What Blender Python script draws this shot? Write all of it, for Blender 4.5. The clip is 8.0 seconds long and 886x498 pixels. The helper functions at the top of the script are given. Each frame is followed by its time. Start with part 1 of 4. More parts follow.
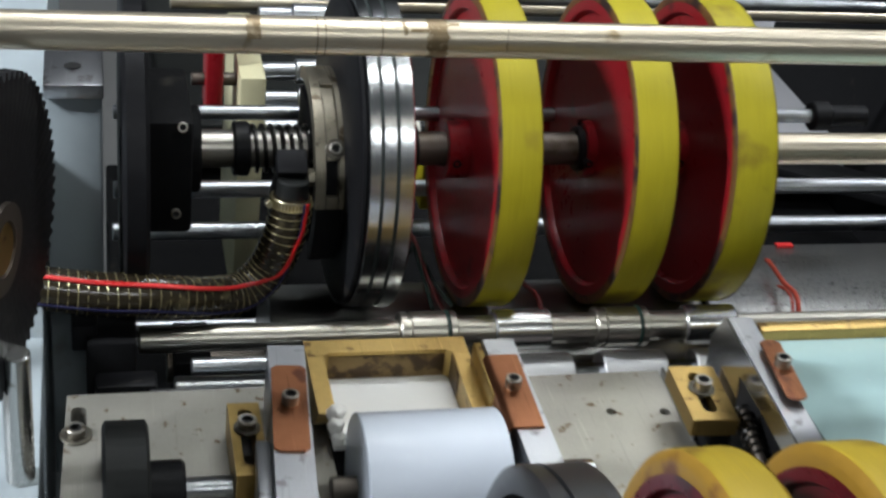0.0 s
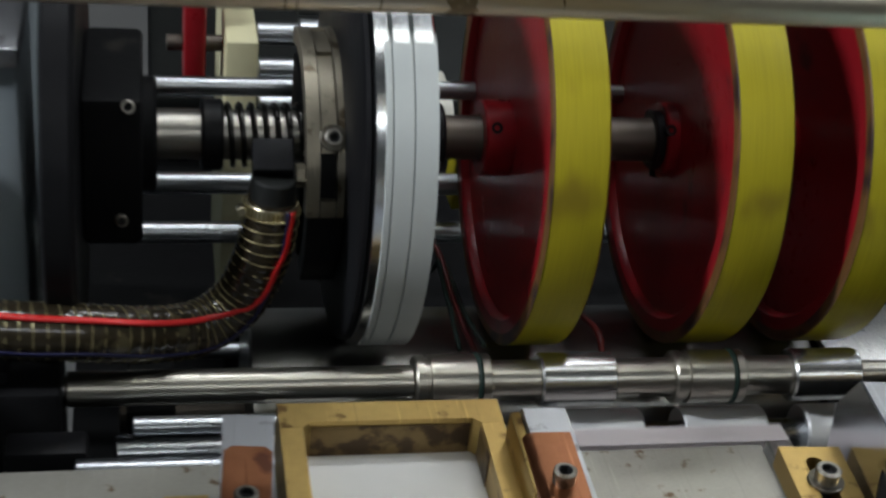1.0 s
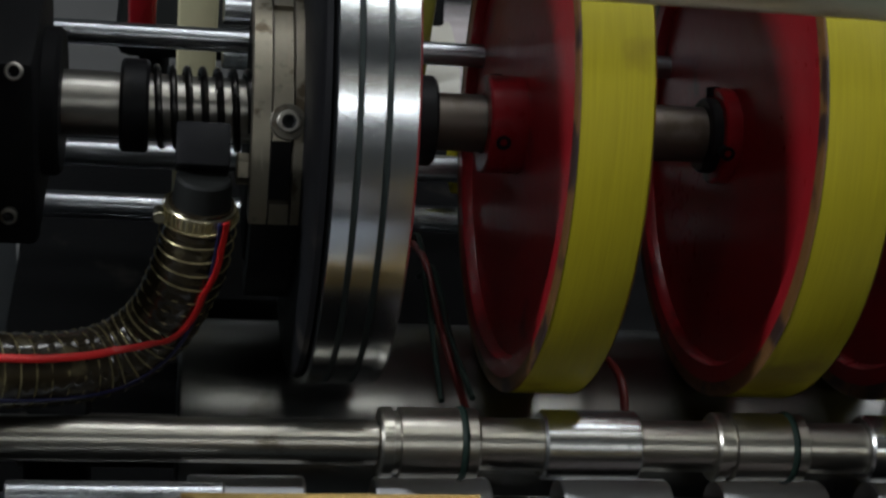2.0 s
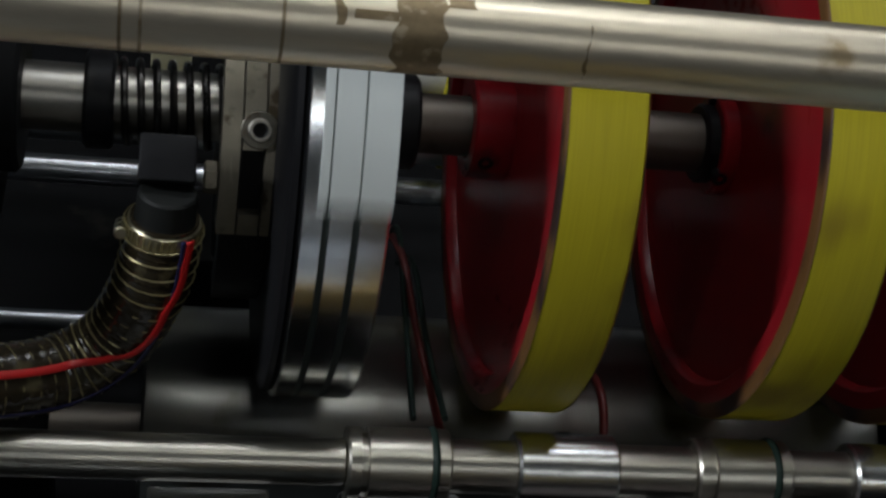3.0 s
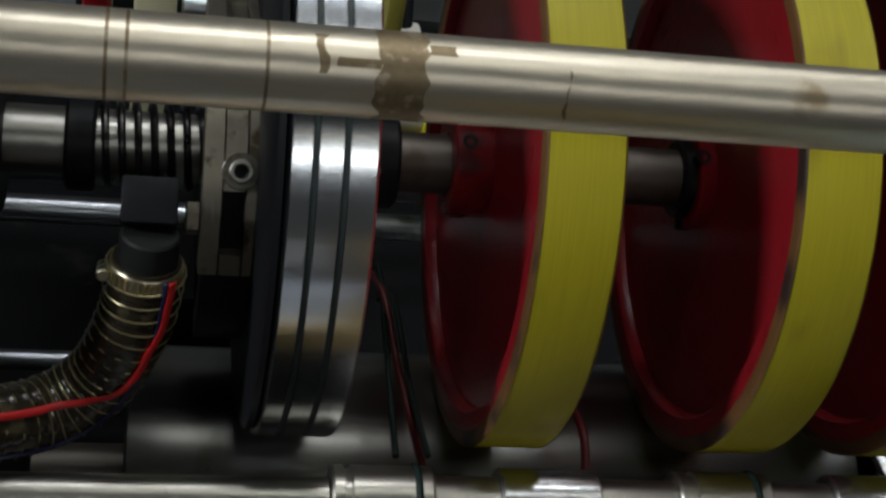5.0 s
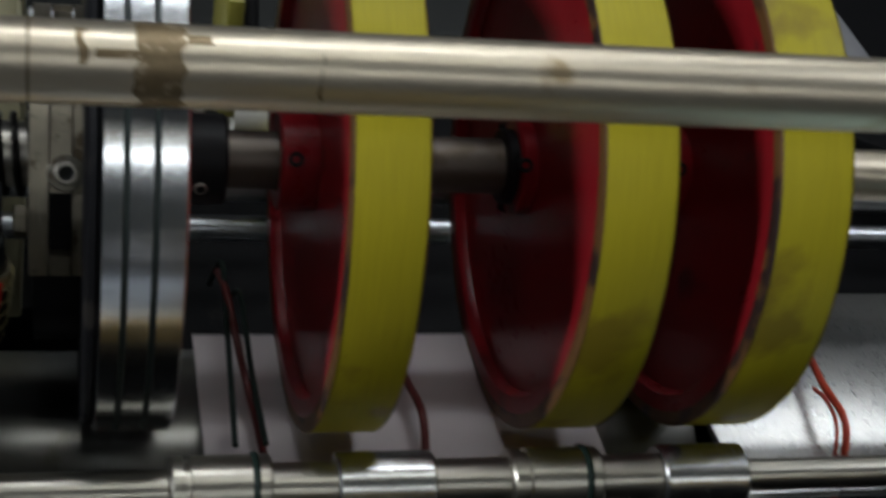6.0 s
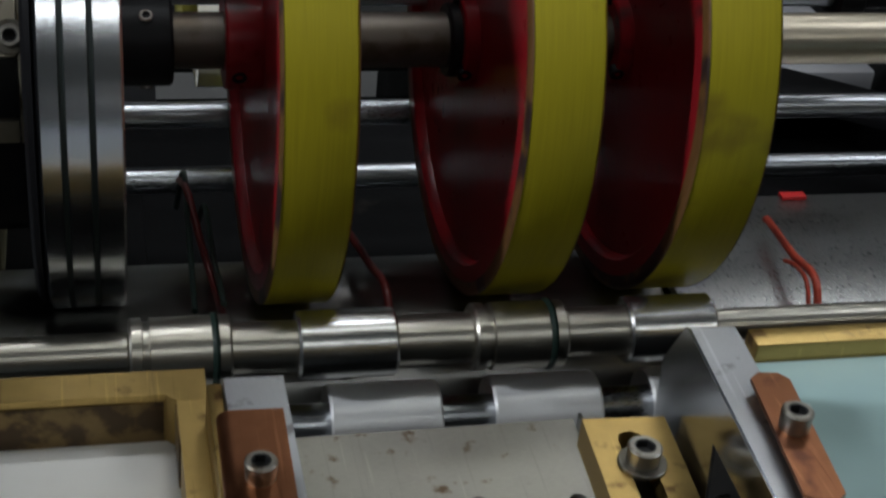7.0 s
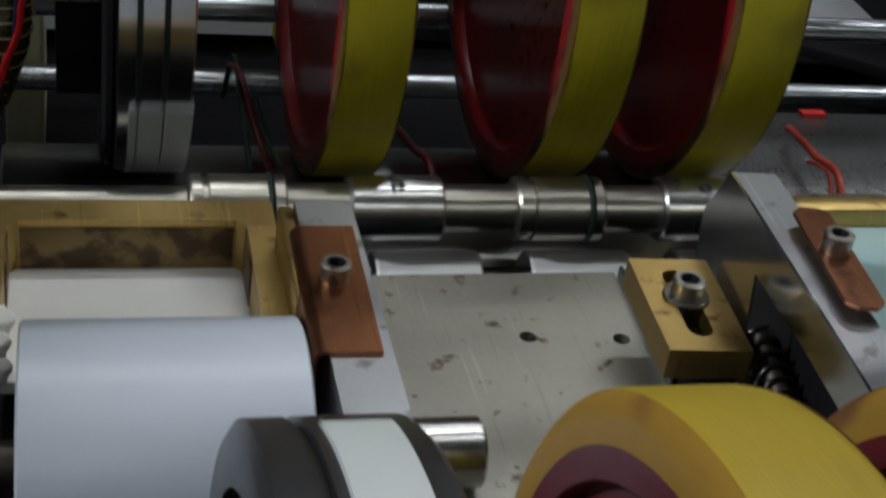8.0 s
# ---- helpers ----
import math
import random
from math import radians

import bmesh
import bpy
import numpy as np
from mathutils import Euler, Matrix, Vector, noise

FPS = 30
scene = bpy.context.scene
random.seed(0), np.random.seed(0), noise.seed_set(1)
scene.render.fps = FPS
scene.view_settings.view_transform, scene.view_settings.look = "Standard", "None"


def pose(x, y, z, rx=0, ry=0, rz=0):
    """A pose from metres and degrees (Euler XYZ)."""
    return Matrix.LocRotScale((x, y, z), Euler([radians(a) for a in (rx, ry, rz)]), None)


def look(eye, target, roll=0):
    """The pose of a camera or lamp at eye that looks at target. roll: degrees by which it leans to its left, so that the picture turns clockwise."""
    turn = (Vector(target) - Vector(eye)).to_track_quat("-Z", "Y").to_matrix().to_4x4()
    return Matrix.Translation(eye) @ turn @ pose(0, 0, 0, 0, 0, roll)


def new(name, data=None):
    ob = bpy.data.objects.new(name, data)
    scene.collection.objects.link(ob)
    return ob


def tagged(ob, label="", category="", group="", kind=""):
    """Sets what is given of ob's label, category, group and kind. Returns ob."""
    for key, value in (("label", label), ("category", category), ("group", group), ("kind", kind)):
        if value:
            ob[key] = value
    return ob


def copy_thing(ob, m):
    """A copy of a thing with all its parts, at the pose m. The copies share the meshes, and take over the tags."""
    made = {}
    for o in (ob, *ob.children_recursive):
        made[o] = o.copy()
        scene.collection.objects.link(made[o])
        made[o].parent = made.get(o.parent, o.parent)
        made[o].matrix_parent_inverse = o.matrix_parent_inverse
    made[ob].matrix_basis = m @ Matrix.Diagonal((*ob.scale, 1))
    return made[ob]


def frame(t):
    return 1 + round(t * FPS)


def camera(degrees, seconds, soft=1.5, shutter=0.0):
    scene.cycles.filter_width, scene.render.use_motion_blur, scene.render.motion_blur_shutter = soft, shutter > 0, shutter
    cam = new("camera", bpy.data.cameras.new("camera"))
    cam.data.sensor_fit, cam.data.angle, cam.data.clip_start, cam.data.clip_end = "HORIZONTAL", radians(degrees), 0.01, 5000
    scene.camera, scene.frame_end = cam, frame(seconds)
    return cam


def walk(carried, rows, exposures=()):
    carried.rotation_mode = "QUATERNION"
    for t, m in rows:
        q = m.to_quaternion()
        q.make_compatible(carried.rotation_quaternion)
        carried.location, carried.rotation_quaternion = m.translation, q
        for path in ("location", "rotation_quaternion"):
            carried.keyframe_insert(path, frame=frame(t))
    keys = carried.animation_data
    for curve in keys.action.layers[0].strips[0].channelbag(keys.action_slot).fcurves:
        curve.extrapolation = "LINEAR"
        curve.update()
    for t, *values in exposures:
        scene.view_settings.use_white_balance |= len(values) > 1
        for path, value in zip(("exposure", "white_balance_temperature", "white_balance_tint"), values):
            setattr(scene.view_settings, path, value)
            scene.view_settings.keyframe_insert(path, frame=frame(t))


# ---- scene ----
cam = camera(33.000, 8.0, soft=2.5, shutter=0.5)
PATH = [
    (0.0, look((-0.28006, -1.03746, 1.55096), (-0.14225, -0.54183, 1.24216), 7.27)),
    (0.5, look((-0.26617, -0.90839, 1.50503), (-0.12837, -0.41577, 1.19144), 8.53)),
    (1.0, look((-0.20336, -0.78998, 1.43486), (-0.08618, -0.29757, 1.11268), 7.12)),
    (1.5, look((-0.16078, -0.68038, 1.35660), (-0.05241, -0.18916, 1.02956), 7.91)),
    (2.8, look((-0.13833, -0.54042, 1.39897), (-0.02689, -0.09781, 1.00952), 12.48)),
    (3.0, look((-0.13411, -0.53792, 1.39934), (-0.02389, -0.09564, 1.00916), 12.51)),
    (3.5, look((-0.12594, -0.53361, 1.39736), (-0.01349, -0.09261, 1.00637), 12.11)),
    (4.0, look((-0.12663, -0.53585, 1.39679), (-0.01395, -0.09326, 1.00767), 12.03)),
    (5.3, look((-0.13816, -0.54123, 1.41389), (-0.01475, -0.09085, 1.03716), 12.80)),
    (5.5, look((-0.13457, -0.54536, 1.42326), (-0.00592, -0.09502, 1.04824), 12.98)),
    (6.0, look((-0.09949, -0.56770, 1.41768), (0.04908, -0.12026, 1.04657), 12.24)),
    (6.5, look((-0.07976, -0.62823, 1.33027), (0.07028, -0.14389, 1.00949), 8.57)),
    (7.0, look((-0.06460, -0.66249, 1.31147), (0.07110, -0.17434, 0.99008), 6.42)),
    (7.5, look((-0.09199, -0.69437, 1.28862), (0.04526, -0.20377, 0.97163), 7.48)),
    (8.0, look((-0.10118, -0.71797, 1.27054), (0.04089, -0.22947, 0.95245), 8.58)),
]
EXPOSURES = [(0.0, 0.82), (0.5, 0.58), (1.0, 0.25), (1.5, -0.12), (3.0, -0.25), (4.2, -0.3), (5.5, -0.12), (6.5, -0.28), (7.2, -0.15), (8.0, -0.1)]
walk(cam, PATH, EXPOSURES)

# ---- world and light ----
world = bpy.data.worlds.new("world")
scene.world = world
world.use_nodes = True
sky = world.node_tree.nodes.new("ShaderNodeTexSky")
sky.sky_type, sky.sun_disc = 'NISHITA', False
sky.sun_elevation, sky.sun_rotation = radians(40), radians(150)
back = world.node_tree.nodes["Background"]
back.inputs[1].default_value = 0.1
world.node_tree.links.new(sky.outputs[0], back.inputs[0])

AX_Y, AX_Z = 0.0, 1.0            # main wheel axis
LOW_Y, LOW_Z = -0.1194, 0.9041     # collar shaft axis
PLATE_Z = 0.9265


def area_lamp(name, loc, target, sx, sy, power, colour):
    data = bpy.data.lights.new(name, 'AREA')
    data.shape, data.size, data.size_y, data.energy, data.color = 'RECTANGLE', sx, sy, power, colour
    ob = new(name, data)
    ob.matrix_world = look(loc, target)
    return ob


LAMPS = [(-3.4, -0.7, 180), (0.2, 0.65, 13), (0.35, -0.45, 1.8), (1.3, 1.9, 8), (2.5, 0.1, 28), (0.2, -3.2, 6.5), (1.9, -3.3, 6.5)]     # x, y, watts; third to fifth are fill added for rollers, rear and right
for lx, ly, watts in LAMPS:
    area_lamp("unseen_tube_light", (lx, ly, 3.38), (lx, ly, 0), 1.3, 0.16, watts, (0.895, 0.95, 1.03))


# ---- materials ----
def nodes_of(name):
    m = bpy.data.materials.new(name)
    m.use_nodes = True
    nt = m.node_tree
    return m, nt, nt.nodes["Principled BSDF"]


def surface(name, colour, rough=0.4, metal=0.0, vary=0.25, grain=60.0, stain=None, stain_scale=9.0, stain_cut=0.6,
            bump=0.15, stretch=(1, 1, 1), rough_vary=0.15, coat=0.0, spec=0.5, per_object=0.0, scratch=0.0):
    """A worn surface: colour varied at two scales, stains with edges of their own, uneven gloss and fine relief."""
    m, nt, p = nodes_of(name)
    n, l = nt.nodes, nt.links
    tc = n.new("ShaderNodeTexCoord")
    info0 = n.new("ShaderNodeObjectInfo")
    far = n.new("ShaderNodeMath")
    far.operation = 'MULTIPLY'
    far.inputs[1].default_value = 9.0
    l.new(info0.outputs["Random"], far.inputs[0])
    shift = n.new("ShaderNodeVectorMath")
    shift.operation = 'ADD'
    l.new(tc.outputs["Object"], shift.inputs[0])
    l.new(far.outputs[0], shift.inputs[1])
    co = shift.outputs[0]
    mp = n.new("ShaderNodeMapping")
    mp.inputs["Scale"].default_value = stretch
    l.new(co, mp.inputs["Vector"])
    fine = n.new("ShaderNodeTexNoise")
    fine.inputs["Scale"].default_value, fine.inputs["Detail"].default_value = grain * 6, 6
    l.new(mp.outputs[0], fine.inputs["Vector"])
    broad = n.new("ShaderNodeTexNoise")
    broad.inputs["Scale"].default_value, broad.inputs["Detail"].default_value = grain * 0.4, 5
    l.new(co, broad.inputs["Vector"])
    mixa = n.new("ShaderNodeMix")
    mixa.data_type = 'RGBA'
    dark = tuple(c * (1 - vary) for c in colour)
    light = tuple(min(1, c * (1 + vary * 0.6)) for c in colour)
    mixa.inputs[6].default_value, mixa.inputs[7].default_value = (*dark, 1), (*light, 1)
    add = n.new("ShaderNodeMath")
    add.operation = 'ADD'
    half = n.new("ShaderNodeMath")
    half.operation = 'MULTIPLY'
    half.inputs[1].default_value = 0.5
    l.new(fine.outputs[0], add.inputs[0])
    l.new(broad.outputs[0], add.inputs[1])
    l.new(add.outputs[0], half.inputs[0])
    l.new(half.outputs[0], mixa.inputs[0])
    out = mixa.outputs[2]
    if stain:
        sn = n.new("ShaderNodeTexNoise")
        sn.inputs["Scale"].default_value, sn.inputs["Detail"].default_value = stain_scale, 8
        l.new(co, sn.inputs["Vector"])
        ramp = n.new("ShaderNodeValToRGB")
        ramp.color_ramp.elements[0].position, ramp.color_ramp.elements[1].position = stain_cut, stain_cut + 0.08
        l.new(sn.outputs[0], ramp.inputs[0])
        mixb = n.new("ShaderNodeMix")
        mixb.data_type = 'RGBA'
        mixb.inputs[7].default_value = (*stain, 1)
        l.new(ramp.outputs[0], mixb.inputs[0])
        l.new(out, mixb.inputs[6])
        out = mixb.outputs[2]
    if scratch:
        for turn, seed in ((0.35, 0.0), (-0.6, 3.0)):
            sm = n.new("ShaderNodeMapping")
            sm.inputs["Rotation"].default_value = (0.2, 0.1, turn)
            sm.inputs["Location"].default_value = (seed, seed, 0)
            sm.inputs["Scale"].default_value = (520, 14, 40)
            l.new(co, sm.inputs["Vector"])
            sc = n.new("ShaderNodeTexNoise")
            sc.inputs["Scale"].default_value, sc.inputs["Detail"].default_value = 1.0, 2
            l.new(sm.outputs[0], sc.inputs["Vector"])
            sr = n.new("ShaderNodeValToRGB")
            sr.color_ramp.elements[0].position, sr.color_ramp.elements[1].position = 0.66, 0.72
            l.new(sc.outputs[0], sr.inputs[0])
            amt = n.new("ShaderNodeMath")
            amt.operation = 'MULTIPLY'
            amt.inputs[1].default_value = scratch
            l.new(sr.outputs[0], amt.inputs[0])
            mixs = n.new("ShaderNodeMix")
            mixs.data_type = 'RGBA'
            tone = 0.45 if seed else 1.6
            mixs.inputs[7].default_value = (*(min(1, c * tone) for c in colour), 1)
            l.new(amt.outputs[0], mixs.inputs[0])
            l.new(out, mixs.inputs[6])
            out = mixs.outputs[2]
    if per_object:
        info = n.new("ShaderNodeObjectInfo")
        hsv = n.new("ShaderNodeHueSaturation")
        mr = n.new("ShaderNodeMapRange")
        mr.inputs[3].default_value, mr.inputs[4].default_value = 1 - per_object, 1 + per_object
        l.new(info.outputs["Random"], mr.inputs[0])
        l.new(mr.outputs[0], hsv.inputs["Value"])
        l.new(out, hsv.inputs["Color"])
        out = hsv.outputs[0]
    l.new(out, p.inputs["Base Color"])
    rr = n.new("ShaderNodeMapRange")
    rr.inputs[3].default_value, rr.inputs[4].default_value = max(0.03, rough - rough_vary), min(1, rough + rough_vary)
    l.new(half.outputs[0], rr.inputs[0])
    l.new(rr.outputs[0], p.inputs["Roughness"])
    p.inputs["Metallic"].default_value = metal
    p.inputs["Specular IOR Level"].default_value = spec
    p.inputs["Coat Weight"].default_value = coat
    if bump:
        b = n.new("ShaderNodeBump")
        b.inputs["Strength"].default_value, b.inputs["Distance"].default_value = bump, (0.00006 if metal > 0.5 else 0.0005)
        l.new(fine.outputs[0], b.inputs["Height"])
        l.new(b.outputs[0], p.inputs["Normal"])
    return m


ROUND = (90, 4, 4)     # streaks that run round a turned part
ALONG = (4, 60, 60)    # streaks that run along a drawn rod
M_TURNED = surface("turned_steel", (0.53, 0.53, 0.51), 0.26, 1, 0.16, 8, (0.16, 0.14, 0.11), 40, 0.68, 0.05, ROUND, 0.06)
M_DISC = surface("machined_disc", (0.76, 0.78, 0.80), 0.2, 1, 0.2, 12, None, 9, 0.6, 0.1, ROUND)
M_ROD = surface("drawn_rod", (0.40, 0.38, 0.34), 0.36, 1, 0.25, 10, (0.30, 0.22, 0.13), 25, 0.63, 0.12, ALONG)
M_BAR = surface("oily_bar", (0.66, 0.585, 0.455), 0.36, 0.9, 0.24, 6, (0.40, 0.31, 0.19), 44, 0.66, 0.10, ALONG, 0.08)
M_STAIN = surface("dried_glue_stain", (0.25, 0.185, 0.105), 0.45, 0.7, 0.6, 90, (0.38, 0.31, 0.21), 160, 0.55)
M_CHROME = surface("chrome_rod", (0.44, 0.46, 0.48), 0.30, 1, 0.2, 10, None, 9, 0.6, 0.05, ALONG)
M_SHAFT = surface("dull_shaft", (0.15, 0.13, 0.11), 0.5, 1, 0.3, 14, (0.10, 0.08, 0.06), 40, 0.6, 0.15, ROUND)
M_COLLAR = surface("greasy_collar", (0.42, 0.40, 0.345), 0.32, 1, 0.2, 8, (0.10, 0.08, 0.05), 45, 0.66, 0.05, ROUND, 0.06)
M_BRIGHT = surface("bright_roller", (0.84, 0.84, 0.83), 0.35, 0.15, 0.12, 10, None, 9, 0.6, 0.08, ROUND)
M_BLACK = surface("black_oxide", (0.010, 0.010, 0.011), 0.45, 0.0, 0.4, 30, (0.03, 0.027, 0.024), 30, 0.64, 0.2, spec=0.14)
M_IRON = surface("dark_cast_iron", (0.010, 0.010, 0.0105), 0.6, 0.0, 0.4, 30, (0.026, 0.024, 0.021), 22, 0.64, 0.4, spec=0.06)
M_RUBBER = surface("black_rubber", (0.012, 0.013, 0.012), 0.6, 0, 0.3, 30, spec=0.25)
# dark colour for the shade down in the disc grooves
M_GROOVE = surface("groove_shade", (0.02, 0.03, 0.028), 0.5, 0, 0.3, 30)
M_GREENBELT = surface("dark_green_belt", (0.010, 0.022, 0.017), 0.5, 0, 0.3, 30, spec=0.25)
M_RED = surface("red_gloss_paint", (0.27, 0.010, 0.015), 0.3, 0, 0.4, 22, (0.08, 0.014, 0.014), 28, 0.63, 0.3, (1, 1, 1), 0.12, 0.0, 0.3)
M_YELLOW = surface("yellow_polyurethane", (0.42, 0.355, 0.012), 0.5, 0, 0.45, 10, (0.24, 0.18, 0.012), 17, 0.57, 0.1, (18, 0.5, 0.5), 0.14, spec=0.3)
M_OCHRE = surface("worn_ochre_polyurethane", (0.38, 0.27, 0.022), 0.5, 0, 0.5, 14, (0.20, 0.12, 0.015), 20, 0.56, 0.1, (18, 0.5, 0.5), 0.14, spec=0.35)
# red wheel paint with the front wheels' shade put into its colour, plus grime
M_REDSHADE = surface("shaded_grimy_red_paint", (0.11, 0.006, 0.012), 0.3, 0, 0.5, 24, (0.03, 0.006, 0.008), 26, 0.56, 0.3, (1, 1, 1), 0.12, 0.1)
M_TYRESIDE = surface("scuffed_tyre_side", (0.15, 0.07, 0.02), 0.5, 0, 0.5, 40, (0.03, 0.016, 0.012), 40, 0.5, 0.3)
M_FLANK = surface("orange_worn_flank", (0.36, 0.20, 0.025), 0.45, 0, 0.5, 30, (0.14, 0.055, 0.02), 25, 0.55, 0.3)
M_PAD = surface("white_pad", (0.56, 0.59, 0.57), 0.4, 0, 0.08, 14, (0.55, 0.53, 0.47), 30, 0.68, 0.1, (6, 40, 40))
M_ROLLER = surface("white_glue_roller", (0.47, 0.51, 0.56), 0.36, 0, 0.07, 10, None, 9, 0.6, 0.06, ROUND)
M_GLUE = surface("wet_white_glue", (0.91, 0.90, 0.86), 0.16, 0, 0.04, 20, None, 9, 0.6, 0.0)
M_DRYGLUE = surface("dried_glue", (0.80, 0.78, 0.72), 0.5, 0, 0.15, 60, None, 9, 0.6, 0.5)
M_BRASS = surface("brass", (0.52, 0.36, 0.13), 0.38, 1, 0.35, 30, (0.20, 0.12, 0.05), 75, 0.6, 0.12, (1, 1, 12), scratch=0.4)
M_RESIDUE = surface("brown_residue", (0.27, 0.18, 0.075), 0.45, 0.6, 0.6, 40, (0.08, 0.05, 0.025), 60, 0.5, 0.3, (1, 1, 8))
M_DARKSTEEL = surface("dark_ground_steel", (0.15, 0.15, 0.155), 0.34, 0.9, 0.3, 10, (0.12, 0.11, 0.09), 40, 0.62, 0.1, ROUND)
M_DRUM = surface("oily_drum_steel", (0.27, 0.265, 0.25), 0.30, 1, 0.25, 8, (0.14, 0.12, 0.09), 18, 0.64, 0.06, ROUND, 0.06)
M_COPPER = surface("copper_sheet", (0.36, 0.15, 0.075), 0.34, 1, 0.35, 30, (0.17, 0.07, 0.045), 45, 0.56, 0.5, scratch=0.5)
M_ALU = surface("brushed_aluminium", (0.50, 0.51, 0.53), 0.38, 1, 0.35, 22, (0.26, 0.25, 0.25), 80, 0.6, 0.3, (60, 2, 60), scratch=0.3)
M_MIRROR = surface("polished_plate", (0.82, 0.85, 0.90), 0.10, 1, 0.2, 30, (0.25, 0.26, 0.30), 60, 0.66, 0.1, (6, 60, 60), scratch=0.4)
M_PLATE = surface("ground_steel_plate", (0.36, 0.345, 0.30), 0.42, 0.75, 0.5, 60, (0.13, 0.085, 0.05), 110, 0.625, 0.3, (1, 8, 1), scratch=0.22)
M_TABLE = surface("sheet_steel", (0.50, 0.50, 0.49), 0.3, 1, 0.12, 10, (0.30, 0.28, 0.24), 20, 0.66, 0.08, (30, 2, 2), scratch=0.2)
M_SCREW = surface("plated_screw", (0.34, 0.32, 0.28), 0.45, 1, 0.3, 60, (0.14, 0.12, 0.09), 120, 0.56, 0.1)
M_WASHER = surface("oily_washer", (0.15, 0.14, 0.115), 0.45, 1, 0.3, 60, (0.10, 0.08, 0.06), 120, 0.55, 0.1)
# near-black that puts the shade of sockets, slots and holes into the colour
M_SOCKET = surface("recess_shade", (0.01, 0.01, 0.01), 0.6, 0.2, 0.2, 40)
M_CASTRING = surface("dull_zinc_ring", (0.29, 0.26, 0.20), 0.45, 0.9, 0.4, 40, (0.09, 0.07, 0.045), 70, 0.56, 0.5, scratch=0.5)
M_PAINT = surface("blue_grey_enamel", (0.36, 0.41, 0.43), 0.4, 0, 0.14, 12, (0.22, 0.23, 0.21), 14, 0.66, 0.25)
M_HOSE = surface("smoky_hose", (0.030, 0.023, 0.013), 0.2, 0, 0.35, 40, (0.09, 0.075, 0.04), 70, 0.6, 0.05, (1, 1, 1), 0.06, 0.3)
M_WIRE = surface("hose_spiral_wire", (0.33, 0.28, 0.14), 0.32, 0.6, 0.25, 60)
M_STRIPE = surface("red_stripe", (0.62, 0.02, 0.02), 0.3, 0, 0.1, 30)
M_BLUE = surface("blue_stripe", (0.02, 0.02, 0.07), 0.3, 0, 0.1, 30)
M_CLAMP = surface("zinc_clamp", (0.66, 0.61, 0.42), 0.3, 1, 0.2, 60, None, 9, 0.6, 0.1)
M_REDWIRE = surface("red_cable", (0.48, 0.06, 0.03), 0.4, 0, 0.15, 60)
M_CARD = surface("pale_carton", (0.64, 0.58, 0.58), 0.6, 0, 0.05, 30)
M_KRAFT = surface("carton_edge_print", (0.36, 0.27, 0.24), 0.6, 0, 0.1, 30)
M_CREAM = surface("cream_enamel", (0.56, 0.52, 0.32), 0.42, 0, 0.12, 25, (0.35, 0.30, 0.16), 26, 0.66, 0.2)
M_OLIVE = surface("olive_enamel", (0.22, 0.20, 0.035), 0.4, 0, 0.2, 25)
M_GLASSY = surface("pale_teal_panel", (0.34, 0.48, 0.47), 0.22, 0, 0.1, 14, (0.55, 0.62, 0.60), 60, 0.72, 0.03)
M_CONCRETE = surface("workshop_floor", (0.13, 0.13, 0.125), 0.55, 0, 0.25, 3, (0.07, 0.09, 0.085), 3, 0.6, 0.2)
M_WALL = surface("hall_plaster", (0.10, 0.105, 0.105), 0.8, 0, 0.1, 3)
M_CEIL = surface("hall_ceiling", (0.10, 0.105, 0.11), 0.85, 0, 0.08, 3)
M_WHITEP = surface("white_plastic", (0.72, 0.70, 0.62), 0.4, 0, 0.06, 30)
M_GREEN = surface("green_plastic", (0.02, 0.28, 0.13), 0.4, 0, 0.1, 30)
M_ORANGE = surface("amber_plastic", (0.65, 0.38, 0.06), 0.4, 0, 0.1, 30)
M_GREY = surface("grey_sheet", (0.30, 0.30, 0.31), 0.45, 0.2, 0.15, 20)


def glowing(name, colour, strength):
    m, nt, p = nodes_of(name)
    p.inputs["Emission Color"].default_value = (*colour, 1)
    p.inputs["Emission Strength"].default_value = strength
    return m


M_TUBE = glowing("lit_tube", (0.95, 1.0, 0.96), 10)
# red_cable recoloured darker, for the tubes behind wheel and disc
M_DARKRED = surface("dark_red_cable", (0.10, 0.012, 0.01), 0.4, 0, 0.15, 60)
M_SPRING = surface("oily_black_spring", (0.05, 0.048, 0.045), 0.3, 0.9, 0.3, 40)


# ---- building helpers ----
def part(name, bm, material, parent=None, label="", smooth=True):
    me = bpy.data.meshes.new(name)
    bmesh.ops.recalc_face_normals(bm, faces=bm.faces)
    bm.to_mesh(me)
    bm.free()
    me.materials.append(material)
    if smooth:
        for f in me.polygons:
            f.use_smooth = True
        me.set_sharp_from_angle(angle=radians(35))
    ob = new(name, me)
    if parent:
        ob.parent = parent
    if label:
        ob["label"] = label
    return ob


def thing(name, loc, label, category, group="", kind=""):
    ob = new(name)
    ob.empty_display_size = 0.02
    ob.location = loc
    return tagged(ob, label, category, group, kind)


